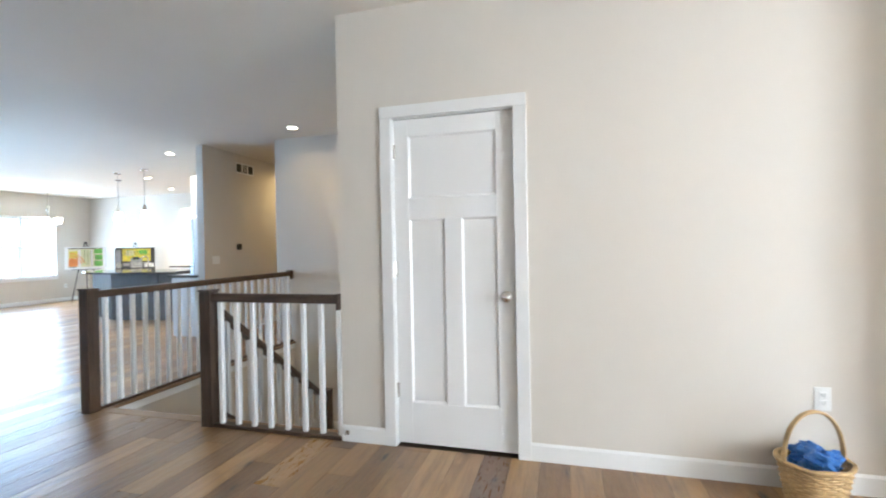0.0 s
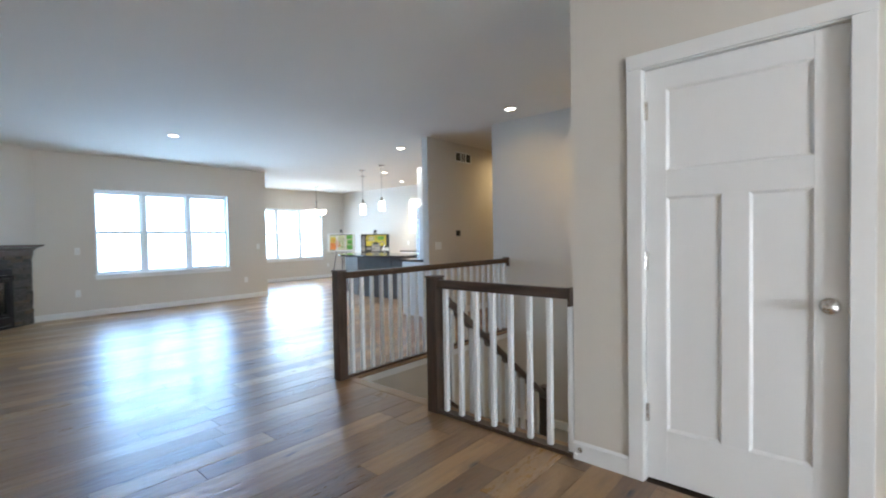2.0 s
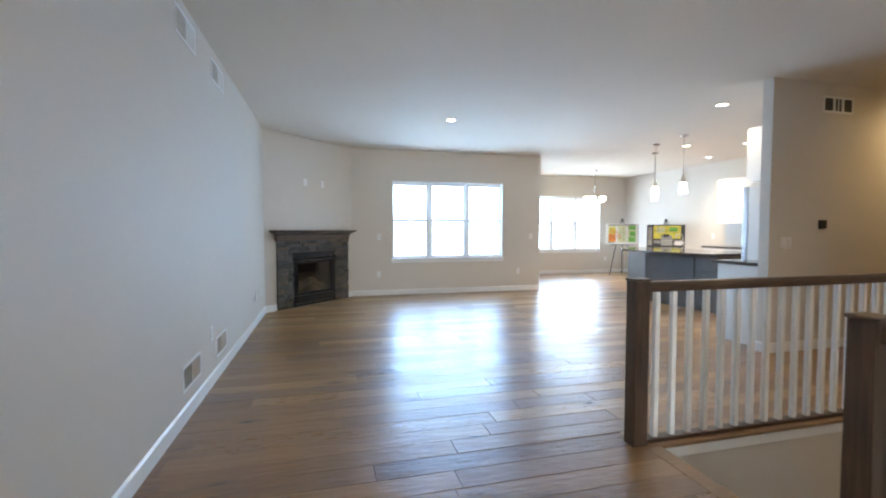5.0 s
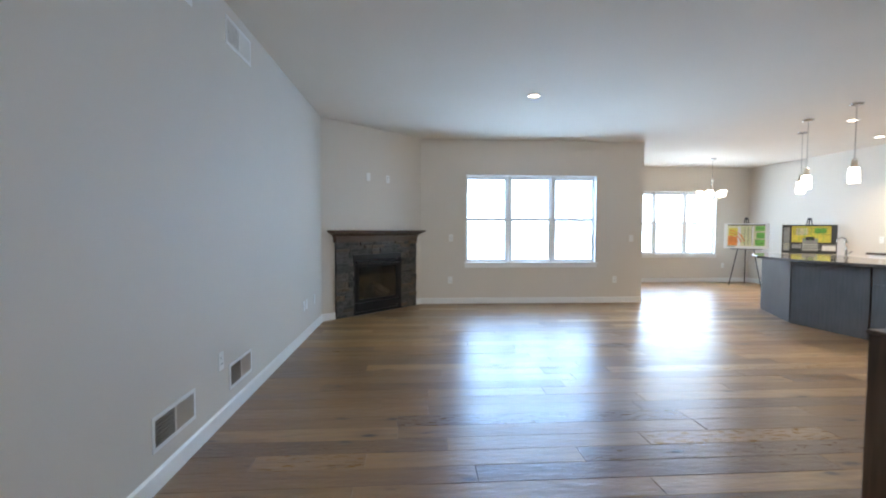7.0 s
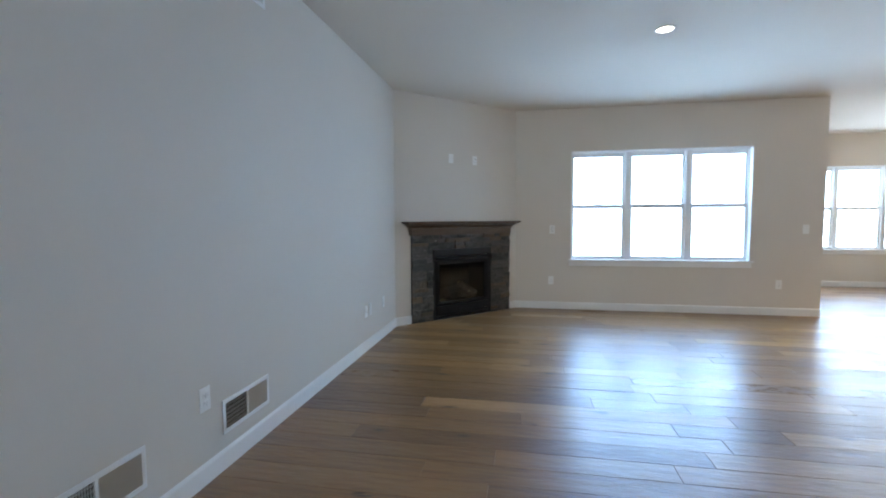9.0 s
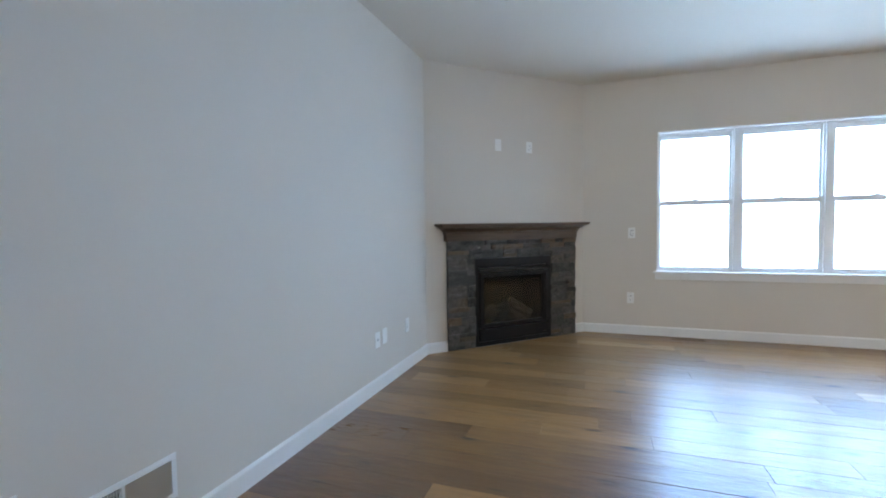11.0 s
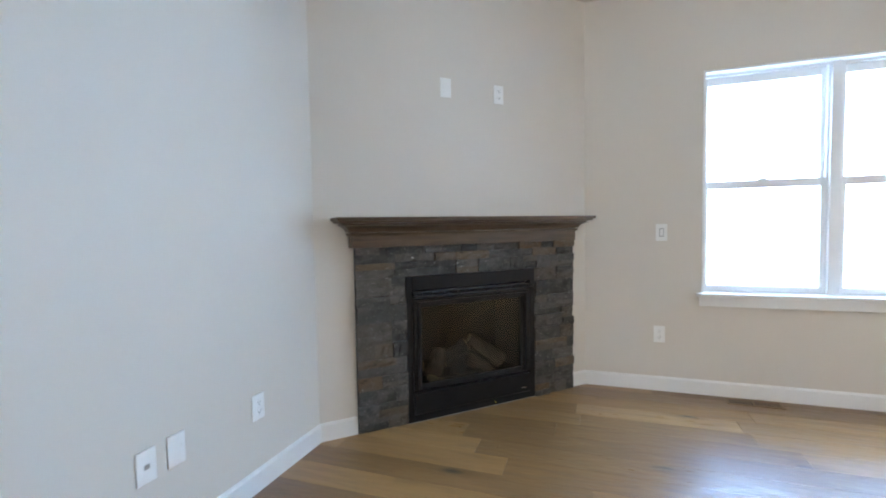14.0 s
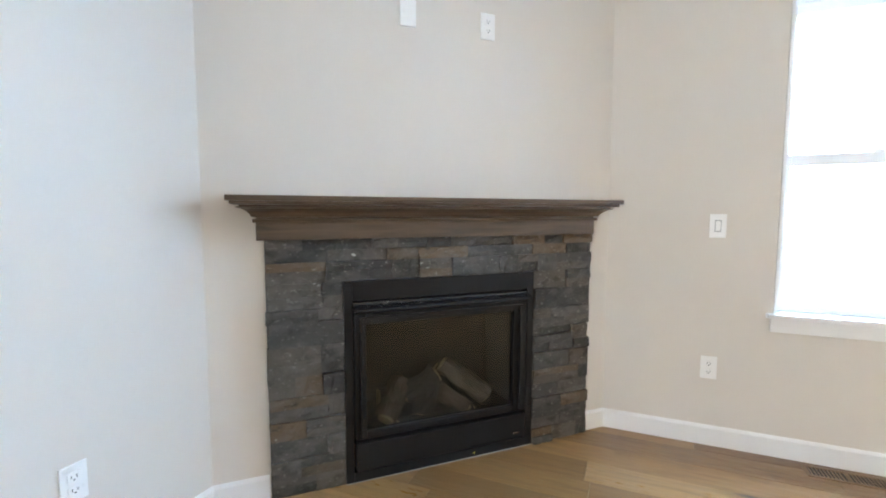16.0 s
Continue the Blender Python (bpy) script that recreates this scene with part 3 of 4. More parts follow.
b0 = part("baluster", boxes((-0.016, -0.016, 0.024, 0.016, 0.016, 0.888), bevel=0.006), M_TRIM, rb, "white painted square baluster")
for k in range(1, 23):
    m = Matrix.Translation((0, 0.1183 * k - 0.029, 0))
    if k == 1:
        b0.matrix_basis = m
    else:
        repeat(b0, m)

# flight of steps and its sloping rail
RISE, RUN = 0.19, 0.255
fl = thing("stairs", Matrix.Translation((-3.17, 2.74, 0)), "carpeted stairs going down to a landing", "stairs", kind="structure")
for k in range(1, 6):
    part("step", boxes((-0.528, RUN * (k - 1) + 0.02, -RISE * k - 0.04, 0.52, RUN * k + 0.03, -RISE * k), (-0.528, RUN * (k - 1) + 0.02, -RISE * (k + 1), 0.52, RUN * (k - 1) + 0.05, -RISE * k - 0.04), bevel=0.008), M_CARPET, fl)
part("landing", boxes((-0.528, RUN * 5 + 0.03, -RISE * 6 - 0.15, 1.61, 2.555, -RISE * 6)), M_CARPET, fl)
for k in range(1, 8):
    part("step", boxes((0.60, RUN * 5 + 0.03 - RUN * k, -RISE * (6 + k) - 0.2, 1.61, RUN * 5 + 0.03 - RUN * (k - 1), -RISE * (6 + k)), bevel=0.008), M_CARPET, fl)
part("stringer", prism(bmesh.new(), [(0.0, 0.0), (RUN * 5.6, -RISE * 5.6), (RUN * 5.6, -RISE * 5.6 - 0.34), (0.0, -0.34)], 0, 0.03), M_TRIM, fl).matrix_basis = Matrix.Translation((0.555, 0.0, 0.01)) @ Matrix.Rotation(radians(90), 4, "X") @ Matrix.Rotation(radians(90), 4, "Y")
baseboard(-1.56, 5.30, -3.70, 5.30).location.z = -1.14

SL = math.atan2(-0.77, 1.0)
rc = thing("stair_railing", Matrix.Translation((-2.60, 2.68, 0)), "sloping dark stair railing with white balusters going down", "railing", "stair railings")
bm = bmesh.new()
extrude_profile(bm, rail_profile(), 0, 1.90)
tilt = Matrix.Rotation(radians(90), 4, "Z") @ Matrix.Rotation(-SL, 4, "Y")
q = part("handrail", bm, M_RAIL_X, rc, "dark-stained sloping handrail")
q.matrix_basis = Matrix.Translation((0, 0.0, 0.80)) @ tilt
q = part("shoe_rail", boxes((0.05, -0.03, 0, 1.88, 0.03, 0.026), bevel=0.003), M_RAIL_X, rc, "dark-stained sloping bottom rail")
q.matrix_basis = Matrix.Translation((0, 0.0, 0.075)) @ tilt
b0 = part("baluster", boxes((-0.016, -0.016, 0.0, 0.016, 0.016, 0.735), bevel=0.003), M_TRIM, rc, "white painted square baluster")
for k in range(1, 12):
    m = Matrix.Translation((0, 0.124 * k, 0.10 - 0.77 * 0.124 * k))
    if k == 1:
        b0.matrix_basis = m
    else:
        repeat(b0, m)
structure("stair_nosing", boxes((-3.67, 2.655, -0.03, -1.56, 2.755, 0.003), bevel=0.006), M_NOSE, "oak nosing along the stair opening", "trim")
structure("stair_trim", boxes((-3.700, 2.76, -0.085, -3.684, 5.29, -0.021)), M_TRIM, "white trim under the railing", "trim")
structure("stair_edge", boxes((-3.778, 2.69, -0.02, -3.672, 5.29, 0.002), bevel=0.003), M_NOSE, "oak edge board under the railing", "trim")


# ======== living room: fireplace ========
def stone_surround():
    th = thing("fireplace_surround", FIRE @ Matrix.Translation((1.0, 0, 0)), "stacked dark slate stone fireplace surround", "fireplace surround")
    part("backing", boxes((-0.785, -0.012, 0, -0.485, 0, 1.066), (0.445, -0.012, 0, 0.785, 0, 1.066), (-0.485, -0.012, 0.886, 0.445, 0, 1.066)), M_GROUT, th)
    rng = random.Random(7)

    def stone(x0, x1, z0, z1, depth):
        bm = bmesh.new()
        nx, nz = 4, 2
        g = 0.0004
        x0, x1, z0, z1 = x0 + g, x1 - g, z0 + g, z1 - g
        grid = []
        for j in range(nz + 1):
            row = []
            for i in range(nx + 1):
                edge = i in (0, nx) or j in (0, nz)
                dx = rng.uniform(-0.002, 0.002) if edge else rng.uniform(-0.01, 0.01)
                dz = rng.uniform(-0.0015, 0.0015)
                row.append(bm.verts.new((x0 + (x1 - x0) * i / nx + dx, -depth - (rng.uniform(-0.003, 0.001) if edge else rng.uniform(-0.002, 0.006)), z0 + (z1 - z0) * j / nz + dz)))
            grid.append(row)
        for j in range(nz):
            for i in range(nx):
                bm.faces.new((grid[j][i], grid[j][i + 1], grid[j + 1][i + 1], grid[j + 1][i]))
        rim = grid[0] + [r[-1] for r in grid[1:]] + grid[-1][-2::-1] + [r[0] for r in grid[-2:0:-1]]
        back = [bm.verts.new((v.co.x, -0.012, v.co.z)) for v in rim]
        n = len(rim)
        for k in range(n):
            bm.faces.new((rim[k], back[k], back[(k + 1) % n], rim[(k + 1) % n]))
        part("stone", bm, M_SLATE, th)

    def field(xa, xb, za, zb, ragged=0):
        z = za
        while z < zb - 0.012:
            h = rng.choice((0.05, 0.062, 0.075, 0.085, 0.10))
            if zb - z - h < 0.03:
                h = zb - z
            x = xa + (rng.uniform(-0.004, 0.006) if ragged < 0 else 0)
            end = xb + (rng.uniform(-0.012, 0.012) if ragged > 0 else 0)
            while x < end - 0.001:
                w = rng.uniform(0.10, 0.28)
                if end - x - w < 0.06:
                    w = end - x
                if h > 0.07 and rng.random() < 0.35 and w > 0.1:
                    s = h * rng.uniform(0.4, 0.6)
                    stone(x, x + w, z, z + s, rng.uniform(0.020, 0.046))
                    stone(x, x + w, z + s, z + h, rng.uniform(0.020, 0.046))
                else:
                    stone(x, x + w, z, z + h, rng.uniform(0.020, 0.046))
                x += w
            z += h

    field(-0.785, -0.486, 0, 0.886, -1)
    field(0.446, 0.785, 0, 0.886, 1)
    field(-0.785, 0.785, 0.886, 1.066, 1)
    return th


stone_surround()


def mantel():
    th = thing("mantel_shelf", FIRE @ Matrix.Translation((0.965, 0, 1.066)), "dark-stained wooden mantel shelf with crown moulding", "mantel")
    part("frieze_board", boxes((-0.778, -0.075, 0.0, 0.80, 0.0, 0.068), bevel=0.002), M_MANTEL, th)
    bm = bmesh.new()
    # crown outline in (out, up), swept round three sides with mitred corners
    prof = [(0.075, 0.068), (0.085, 0.068), (0.087, 0.081), (0.074, 0.082), (0.074, 0.088), (0.089, 0.089), (0.093, 0.098), (0.105, 0.111), (0.122, 0.120), (0.139, 0.124), (0.139, 0.127), (0.128, 0.128), (0.128, 0.134), (0.151, 0.135), (0.158, 0.138), (0.158, 0.148)]
    a, b = -0.778 + 0.075, 0.80 - 0.075
    rows = []
    for o, z in prof:
        rows.append([bm.verts.new(c) for c in ((a - o, 0, z), (a - o, -o, z), (b + o, -o, z), (b + o, 0, z))])
    for r0, r1 in zip(rows, rows[1:]):
        for k in range(3):
            bm.faces.new((r0[k], r0[k + 1], r1[k + 1], r1[k]))
    part("crown_moulding", bm, M_MANTEL, th)
    part("shelf_board", boxes((-0.874, -0.175, 0.148, 0.896, 0.0, 0.168), bevel=0.003), M_MANTEL, th)
    return th


mantel()


def fire_insert():
    th = thing("gas_fireplace", FIRE @ Matrix.Translation((0.98, 0, 0)), "black metal gas fireplace with glass front and ceramic logs", "fireplace")
    for row in ((-0.464, -0.030, 0.002, -0.428, 0.02, 0.884), (0.428, -0.030, 0.002, 0.464, 0.02, 0.884), (-0.428, -0.030, 0.80, 0.428, 0.02, 0.884), (-0.428, -0.030, 0.002, 0.428, 0.02, 0.045)):
        part("surround_plate", boxes(row, bevel=0.002), M_BLACK, th)
    # hood lip: a wedge leaning out
    bm = bmesh.new()
    extrude_profile(bm, [(0.0, 0.790), (-0.031, 0.790), (-0.034, 0.782), (-0.070, 0.775), (-0.078, 0.770), (-0.079, 0.762), (-0.074, 0.757), (-0.034, 0.766), (0.0, 0.766)], -0.426, 0.426)
    part("hood", bm, M_SATIN_LIT, th, "slanted black metal hood")
    part("door_frame", boxes((-0.424, -0.034, 0.19, -0.372, 0.0, 0.745), (0.350, -0.034, 0.19, 0.424, 0.0, 0.745), (-0.372, -0.034, 0.695, 0.350, 0.0, 0.745), (-0.372, -0.034, 0.19, 0.350, 0.0, 0.225), bevel=0.006), M_BLACK, th)
    part("inner_frame", boxes((-0.400, -0.046, 0.205, -0.384, -0.034, 0.73), (0.380, -0.046, 0.205, 0.396, -0.034, 0.73), (-0.384, -0.046, 0.714, 0.380, -0.034, 0.73), bevel=0.002), M_BLACK, th)
    gl = part("glass", boxes((-0.372, -0.016, 0.225, 0.350, -0.011, 0.695)), M_FIREGLASS, th, "smoked glass front")
    gl.visible_shadow = False
    part("lower_panel", boxes((-0.420, -0.040, 0.052, 0.420, 0.0, 0.176), bevel=0.005), M_BLACK, th)
    part("floor_trim", boxes((-0.464, -0.0330, 0.0, 0.464, -0.0303, 0.003)), M_GREY, th, "thin grey strip along the floor")
    part("badge", boxes((0.352, -0.0415, 0.082, 0.385, -0.040, 0.086)), M_NICKEL, th)
    part("indicator", boxes((0.140, -0.032, 0.018, 0.148, -0.030, 0.024)), M_PR_YELLOW, th)
    part("firebox", boxes((-0.42, 0.40, 0.17, 0.42, 0.41, 0.78), (-0.43, 0.0, 0.17, -0.42, 0.41, 0.78), (0.42, 0.0, 0.17, 0.43, 0.41, 0.78), (-0.43, 0.0, 0.78, 0.43, 0.41, 0.79), (-0.43, 0.0, 0.16, 0.43, 0.41, 0.17)), M_FIREBOX, th)
    ribs = bmesh.new()
    for k in range(21):
        box(ribs, -0.403 + 0.04 * k, 0.3975, 0.175, -0.397 + 0.04 * k, 0.3995, 0.775)
    part("back_ribs", ribs, M_FIREBOX, th)
    rng = random.Random(3)

    def log(p0, p1, r, bark=M_LOG):
        p0, p1 = Vector(p0), Vector(p1)
        d = p1 - p0
        m = Matrix.Translation(p0) @ d.to_track_quat("Z", "Y").to_matrix().to_4x4()
        bm = bmesh.new()
        rings, seg = [], 26
        seed = Vector((rng.uniform(0, 50), rng.uniform(0, 50), 0))
        for i in range(18):
            f = i / 17
            row = []
            for k in range(seg):
                a = 2 * math.pi * k / seg
                q = Vector((math.cos(a), math.sin(a), 0))
                rr = r * (0.86 + 0.30 * noise.noise(q * 1.3 + Vector((0, 0, 3 * f)) + seed) + 0.55 * abs(noise.noise(q * 5 + Vector((0, 0, 2.5 * f)) + seed)))
                row.append(bm.verts.new(m @ Vector((rr * q.x, rr * q.y, d.length * f + 0.012 * noise.noise(q * 3 + seed)))))
            rings.append(row)
        for a, b in zip(rings, rings[1:]):
            for k in range(seg):
                bm.faces.new((a[k], a[(k + 1) % seg], b[(k + 1) % seg], b[k]))
        lg = part("log", bm, bark, th, "charred ceramic log")
        for end, off in ((p0, -0.001), (p1, 0.001)):
            e = bmesh.new()
            dirn = d.normalized()
            cyl(e, end + dirn * (off - 0.006), end + dirn * (off + 0.006), r * 0.74, seg=9)
            part("log_end", e, M_LOGEND, lg, "pale cut log end")
        return lg

    log((-0.27, 0.05, 0.225), (-0.16, 0.16, 0.350), 0.052, M_LOGPALE)
    log((-0.15, 0.13, 0.29), (0.00, 0.10, 0.385), 0.050)
    log((0.25, 0.05, 0.265), (0.05, 0.16, 0.410), 0.048, M_LOGPALE)
    log((0.27, 0.13, 0.225), (0.04, 0.23, 0.36), 0.050)
    log((-0.11, 0.03, 0.215), (0.00, 0.13, 0.33), 0.042)
    log((0.13, 0.02, 0.215), (0.02, 0.12, 0.30), 0.038, M_LOGPALE)
    log((-0.22, 0.02, 0.205), (0.16, 0.03, 0.212), 0.030)
    log((0.26, 0.24, 0.22), (-0.25, 0.27, 0.24), 0.054)
    bed = bmesh.new()
    bmesh.ops.create_icosphere(bed, subdivisions=3, radius=1, matrix=Matrix.Translation((0, 0.17, 0.17)) @ Matrix.Diagonal((0.34, 0.15, 0.06, 1)))
    for v in bed.verts:
        v.co += Vector((0, 0, 0.012 * noise.noise(v.co * 40)))
    part("ember_bed", bed, M_FIREBOX, th, "", True)
    return th


fire_insert()


# ======== vents, switches, outlets ========
def vent(m, w, h, label, tilt=-38, n=18):
    """Wall grille: frame, centre bar and two banks of upright slats. Local x along the wall, y out of it."""
    th = thing("wall_vent", m, label, "vent", "wall vents")
    f = 0.022
    part("frame", boxes((-w / 2, 0, -h / 2, w / 2, 0.006, -h / 2 + f), (-w / 2, 0, h / 2 - f, w / 2, 0.006, h / 2), (-w / 2, 0, -h / 2 + f, -w / 2 + f, 0.006, h / 2 - f), (w / 2 - f, 0, -h / 2 + f, w / 2, 0.006, h / 2 - f), (-0.006, 0, -h / 2 + f, 0.006, 0.006, h / 2 - f), bevel=0.0015), M_TRIM, th)
    # dark sheet; its colour stands in for the shade inside the duct
    part("backing", boxes((-w / 2 + f, 0.0004, -h / 2 + f, w / 2 - f, 0.0010, h / 2 - f)), M_DUCT_SHADE, th)
    if n:
        for k in range(6):
            z = -h / 2 + f + (h - 2 * f) * (k + 0.5) / 6
            part("back_bar", boxes((-w / 2 + f, 0.0010, z - 0.005, w / 2 - f, 0.0016, z + 0.003)), M_GREY, th)
    s0 = None
    if not n:
        for x in (-w / 7, w / 7):
            part("divider", boxes((x - 0.014, 0.001, -h / 2 + f, x + 0.014, 0.006, h / 2 - f)), M_TRIM, th)
    for side in (-1, 1):
        x0 = 0.006 if side > 0 else -w / 2 + f
        span = w / 2 - f - 0.006
        for k in range(n):
            mm = Matrix.Translation((x0 + span * (k + 0.5) / n, 0.0035, 0)) @ Matrix.Rotation(radians(-tilt * side), 4, "Z")
            if s0 is None:
                s0 = part("slat", boxes((-0.0036, -0.0006, -h / 2 + f, 0.0036, 0.0006, h / 2 - f)), M_VENTTAN, th)
                s0.matrix_basis = mm
            else:
                repeat(s0, mm)
    return th


def on_left(x, z):
    return Matrix.Translation((x, 0.0, z))


def on_window_wall(y, z, x=-10.0):
    return Matrix.Translation((x, y, z)) @ Matrix.Rotation(radians(-90), 4, "Z")


def on_door_wall(x, z):
    return Matrix.Translation((x, 2.62, z)) @ Matrix.Rotation(radians(180), 4, "Z")


def on_fire(u, z):
    return FIRE @ Matrix.Translation((u, 0, z)) @ Matrix.Rotation(radians(180), 4, "Z")


vent(on_left(-4.905, 0.275), 0.42, 0.175, "white metal wall vent low above the baseboard")
vent(on_left(-5.785, 0.262), 0.41, 0.175, "white metal wall vent low above the baseboard")
vent(on_left(-5.85, 2.575), 0.45, 0.19, "white metal wall vent high under the ceiling", -9, 26)
vent(on_left(-4.95, 2.585), 0.45, 0.19, "white metal wall vent high under the ceiling", -9, 26)
vent(on_window_wall(6.04, 2.53, -5.04), 0.42, 0.17, "white metal vent high on the hallway wall", 20, 0)


def plate(m, style, label):
    th = thing({"outlet": "wall_outlet", "switch": "light_switch", "blank": "wall_plate", "data": "data_outlet", "dimmer": "fireplace_switch"}[style], m, label, "outlet" if style == "outlet" else "switch" if style in ("switch", "dimmer") else "wall plate")
    part("plate", boxes((-0.036, 0, -0.058, 0.036, 0.006, 0.058), bevel=0.0025), M_PLASTIC, th)
    if style == "outlet":
        for dz in (-0.02, 0.02):
            r = part("receptacle", boxes((-0.017, 0.006, dz - 0.0145, 0.017, 0.0085, dz + 0.0145), bevel=0.002), M_PLASTIC, th)
            # raised black bits stand in for the shade in the slot holes
            part("slots", boxes((-0.008, 0.0086, dz - 0.003, -0.006, 0.0092, dz + 0.007), (0.006, 0.0086, dz - 0.003, 0.008, 0.0092, dz + 0.007), (-0.0025, 0.0086, dz - 0.010, 0.0025, 0.0092, dz - 0.006)), M_SLOT, r)
    elif style == "switch":
        part("rocker", boxes((-0.016, 0.006, -0.033, 0.016, 0.010, 0.033), bevel=0.002), M_PLASTIC, th)
    elif style == "data":
        part("jack", boxes((-0.009, 0.006, -0.008, 0.009, 0.009, 0.008), bevel=0.001), M_GREY, th)
    elif style == "dimmer":
        bz = part("bezel", boxes((-0.014, 0.006, -0.029, 0.014, 0.0085, 0.029), bevel=0.001), M_GREY, th, "grey control insert")
        part("button", boxes((-0.0105, 0.0085, -0.024, 0.0105, 0.0105, 0.024), bevel=0.001), M_PLASTIC, bz)
    else:
        for dz in (-0.042, 0.042):
            part("screw", cyl(bmesh.new(), (0, 0.005, dz), (0, 0.0068, dz), 0.003, seg=10), M_PLASTIC, th)
    return th


plate(on_left(-5.46, 0.41), "outlet", "white duplex outlet beside the low wall vent")
plate(on_left(-7.65, 0.38), "data", "white data outlet low on the wall")
plate(on_left(-7.765, 0.385), "blank", "blank white plate low on the wall")
plate(on_left(-8.18, 0.38), "outlet", "white duplex outlet low on the wall")
plate(on_fire(0.81, 2.02), "blank", "blank white plate above the mantel")
plate(on_fire(1.19, 2.018), "outlet", "white duplex outlet above the mantel")
plate(on_window_wall(1.865, 1.11), "dimmer", "white fireplace switch with grey insert")
plate(on_window_wall(1.855, 0.40), "outlet", "white duplex outlet below the switch")
plate(on_window_wall(4.98, 1.11), "switch", "white light switch by the wall end")
plate(on_window_wall(4.70, 0.40), "outlet", "white duplex outlet under the window")
plate(on_window_wall(8.71, 0.40, -12.85), "outlet", "white duplex outlet in the dining nook")
plate(on_window_wall(5.36, 1.11, -5.04), "switch", "white light switch on the hallway wall")
plate(on_window_wall(5.43, 1.11, -5.04), "switch", "white light switch on the hallway wall")
plate(on_door_wall(1.07, 0.455), "outlet", "white duplex outlet above the baseboard")
plate(Matrix.Translation((-9.765, 9.35, 1.095)) @ Matrix.Rotation(radians(180), 4, "Z"), "outlet", "white outlet on the kitchen wall")
th = thing("thermostat", on_window_wall(5.87, 1.30, -5.04), "small dark thermostat on the hallway wall", "thermostat")
part("case", boxes((-0.045, 0, -0.045, 0.045, 0.022, 0.045), bevel=0.006), M_DARKMETAL, th)
part("screen", boxes((-0.03, 0.022, -0.022, 0.03, 0.0235, 0.026)), M_SLOT, th)

th = thing("door_stop", Matrix.Translation((-1.51, 2.606, 0.06)), "spring door stop on the baseboard", "door stop")
d = bmesh.new()
cyl(d, (0, 0, 0), (0, -0.008, 0), 0.014, seg=16)
cyl(d, (0, -0.008, 0), (0, -0.055, 0), 0.006, seg=12)
part("rod", d, M_NICKEL, th)
part("tip", cyl(bmesh.new(), (0, -0.055, 0), (0, -0.068, 0), 0.009, 0.008, 14), M_PLASTIC, th)

th = thing("floor_register", Matrix.Translation((-9.905, 2.40, 0.0)), "brown slotted floor vent beside the window wall", "vent")
part("frame", boxes((-0.05, -0.16, 0, 0.05, -0.145, 0.006), (-0.05, 0.145, 0, 0.05, 0.16, 0.006), (-0.05, -0.145, 0, -0.036, 0.145, 0.006), (0.036, -0.145, 0, 0.05, 0.145, 0.006), (-0.036, -0.008, 0, 0.036, 0.008, 0.006), bevel=0.001), M_NOSE, th)
# black sheet paints the shade of the opening under the slats
part("backing", boxes((-0.036, -0.145, 0.0005, 0.036, 0.145, 0.001)), M_SLOT, th)
s0 = None
for k in range(20):
    y = -0.137 + 0.0143 * k
    if abs(y) < 0.012:
        continue
    if s0 is None:
        s0 = part("slat", boxes((-0.036, -0.0026, 0.001, 0.036, 0.0026, 0.005)), M_NOSE, th)
        s0.location.y = y
    else:
        repeat(s0, Matrix.Translation((0, y, 0)))


# ======== ceiling lamps ========
def downlight(x, y):
    th = thing("recessed_light", Matrix.Translation((x, y, CEIL)), "round white recessed ceiling light, switched on", "ceiling light", "recessed lights")
    part("trim_ring", lathe(bmesh.new(), [(0.054, -0.002), (0.058, -0.008), (0.074, -0.006), (0.078, 0.0)], 32), M_PLASTIC, th, "", True)
    part("lens", cyl(bmesh.new(), (0, 0, -0.005), (0, 0, -0.001), 0.056, seg=32), M_BULB, th, "glowing lens")
    return th


for x, y in RECESSED:
    downlight(x, y)


def pendant(x, y, zb):
    th = thing("pendant_light", Matrix.Translation((x, y, CEIL)), "nickel pendant light with glowing white glass shade", "pendant light", "pendants over the island")
    z = zb - CEIL
    part("canopy", lathe(bmesh.new(), [(0.0, -0.022), (0.055, -0.022), (0.064, -0.016), (0.065, 0.0)], 28), M_NICKEL, th, "", True)
    part("stem", cyl(bmesh.new(), (0, 0, z + 0.27), (0, 0, -0.02), 0.006, seg=12), M_NICKEL, th)
    part("socket", lathe(bmesh.new(), [(0.0, z + 0.29), (0.012, z + 0.29), (0.028, z + 0.275), (0.030, z + 0.20), (0.036, z + 0.195), (0.036, z + 0.18), (0, z + 0.18)], 24), M_NICKEL, th, "", True)
    part("shade", lathe(bmesh.new(), [(0.0, z + 0.182), (0.04, z + 0.182), (0.052, z + 0.17), (0.060, z + 0.02), (0.056, z + 0.004), (0.0, z)], 28), M_SHADE, th, "glowing white glass shade", True)
    return th


for x, y in ((-8.27, 6.53), (-9.02, 7.14), (-7.50, 6.41)):
    pendant(x, y, 1.815)

ch = thing("chandelier", Matrix.Translation((-11.53, 7.47, CEIL)), "nickel chandelier with glowing white glass shades", "chandelier")
part("canopy", lathe(bmesh.new(), [(0.0, -0.025), (0.055, -0.025), (0.066, -0.016), (0.067, 0.0)], 28), M_NICKEL, ch, "", True)
part("stem", cyl(bmesh.new(), (0, 0, -0.80), (0, 0, -0.02), 0.007, seg=12), M_NICKEL, ch)
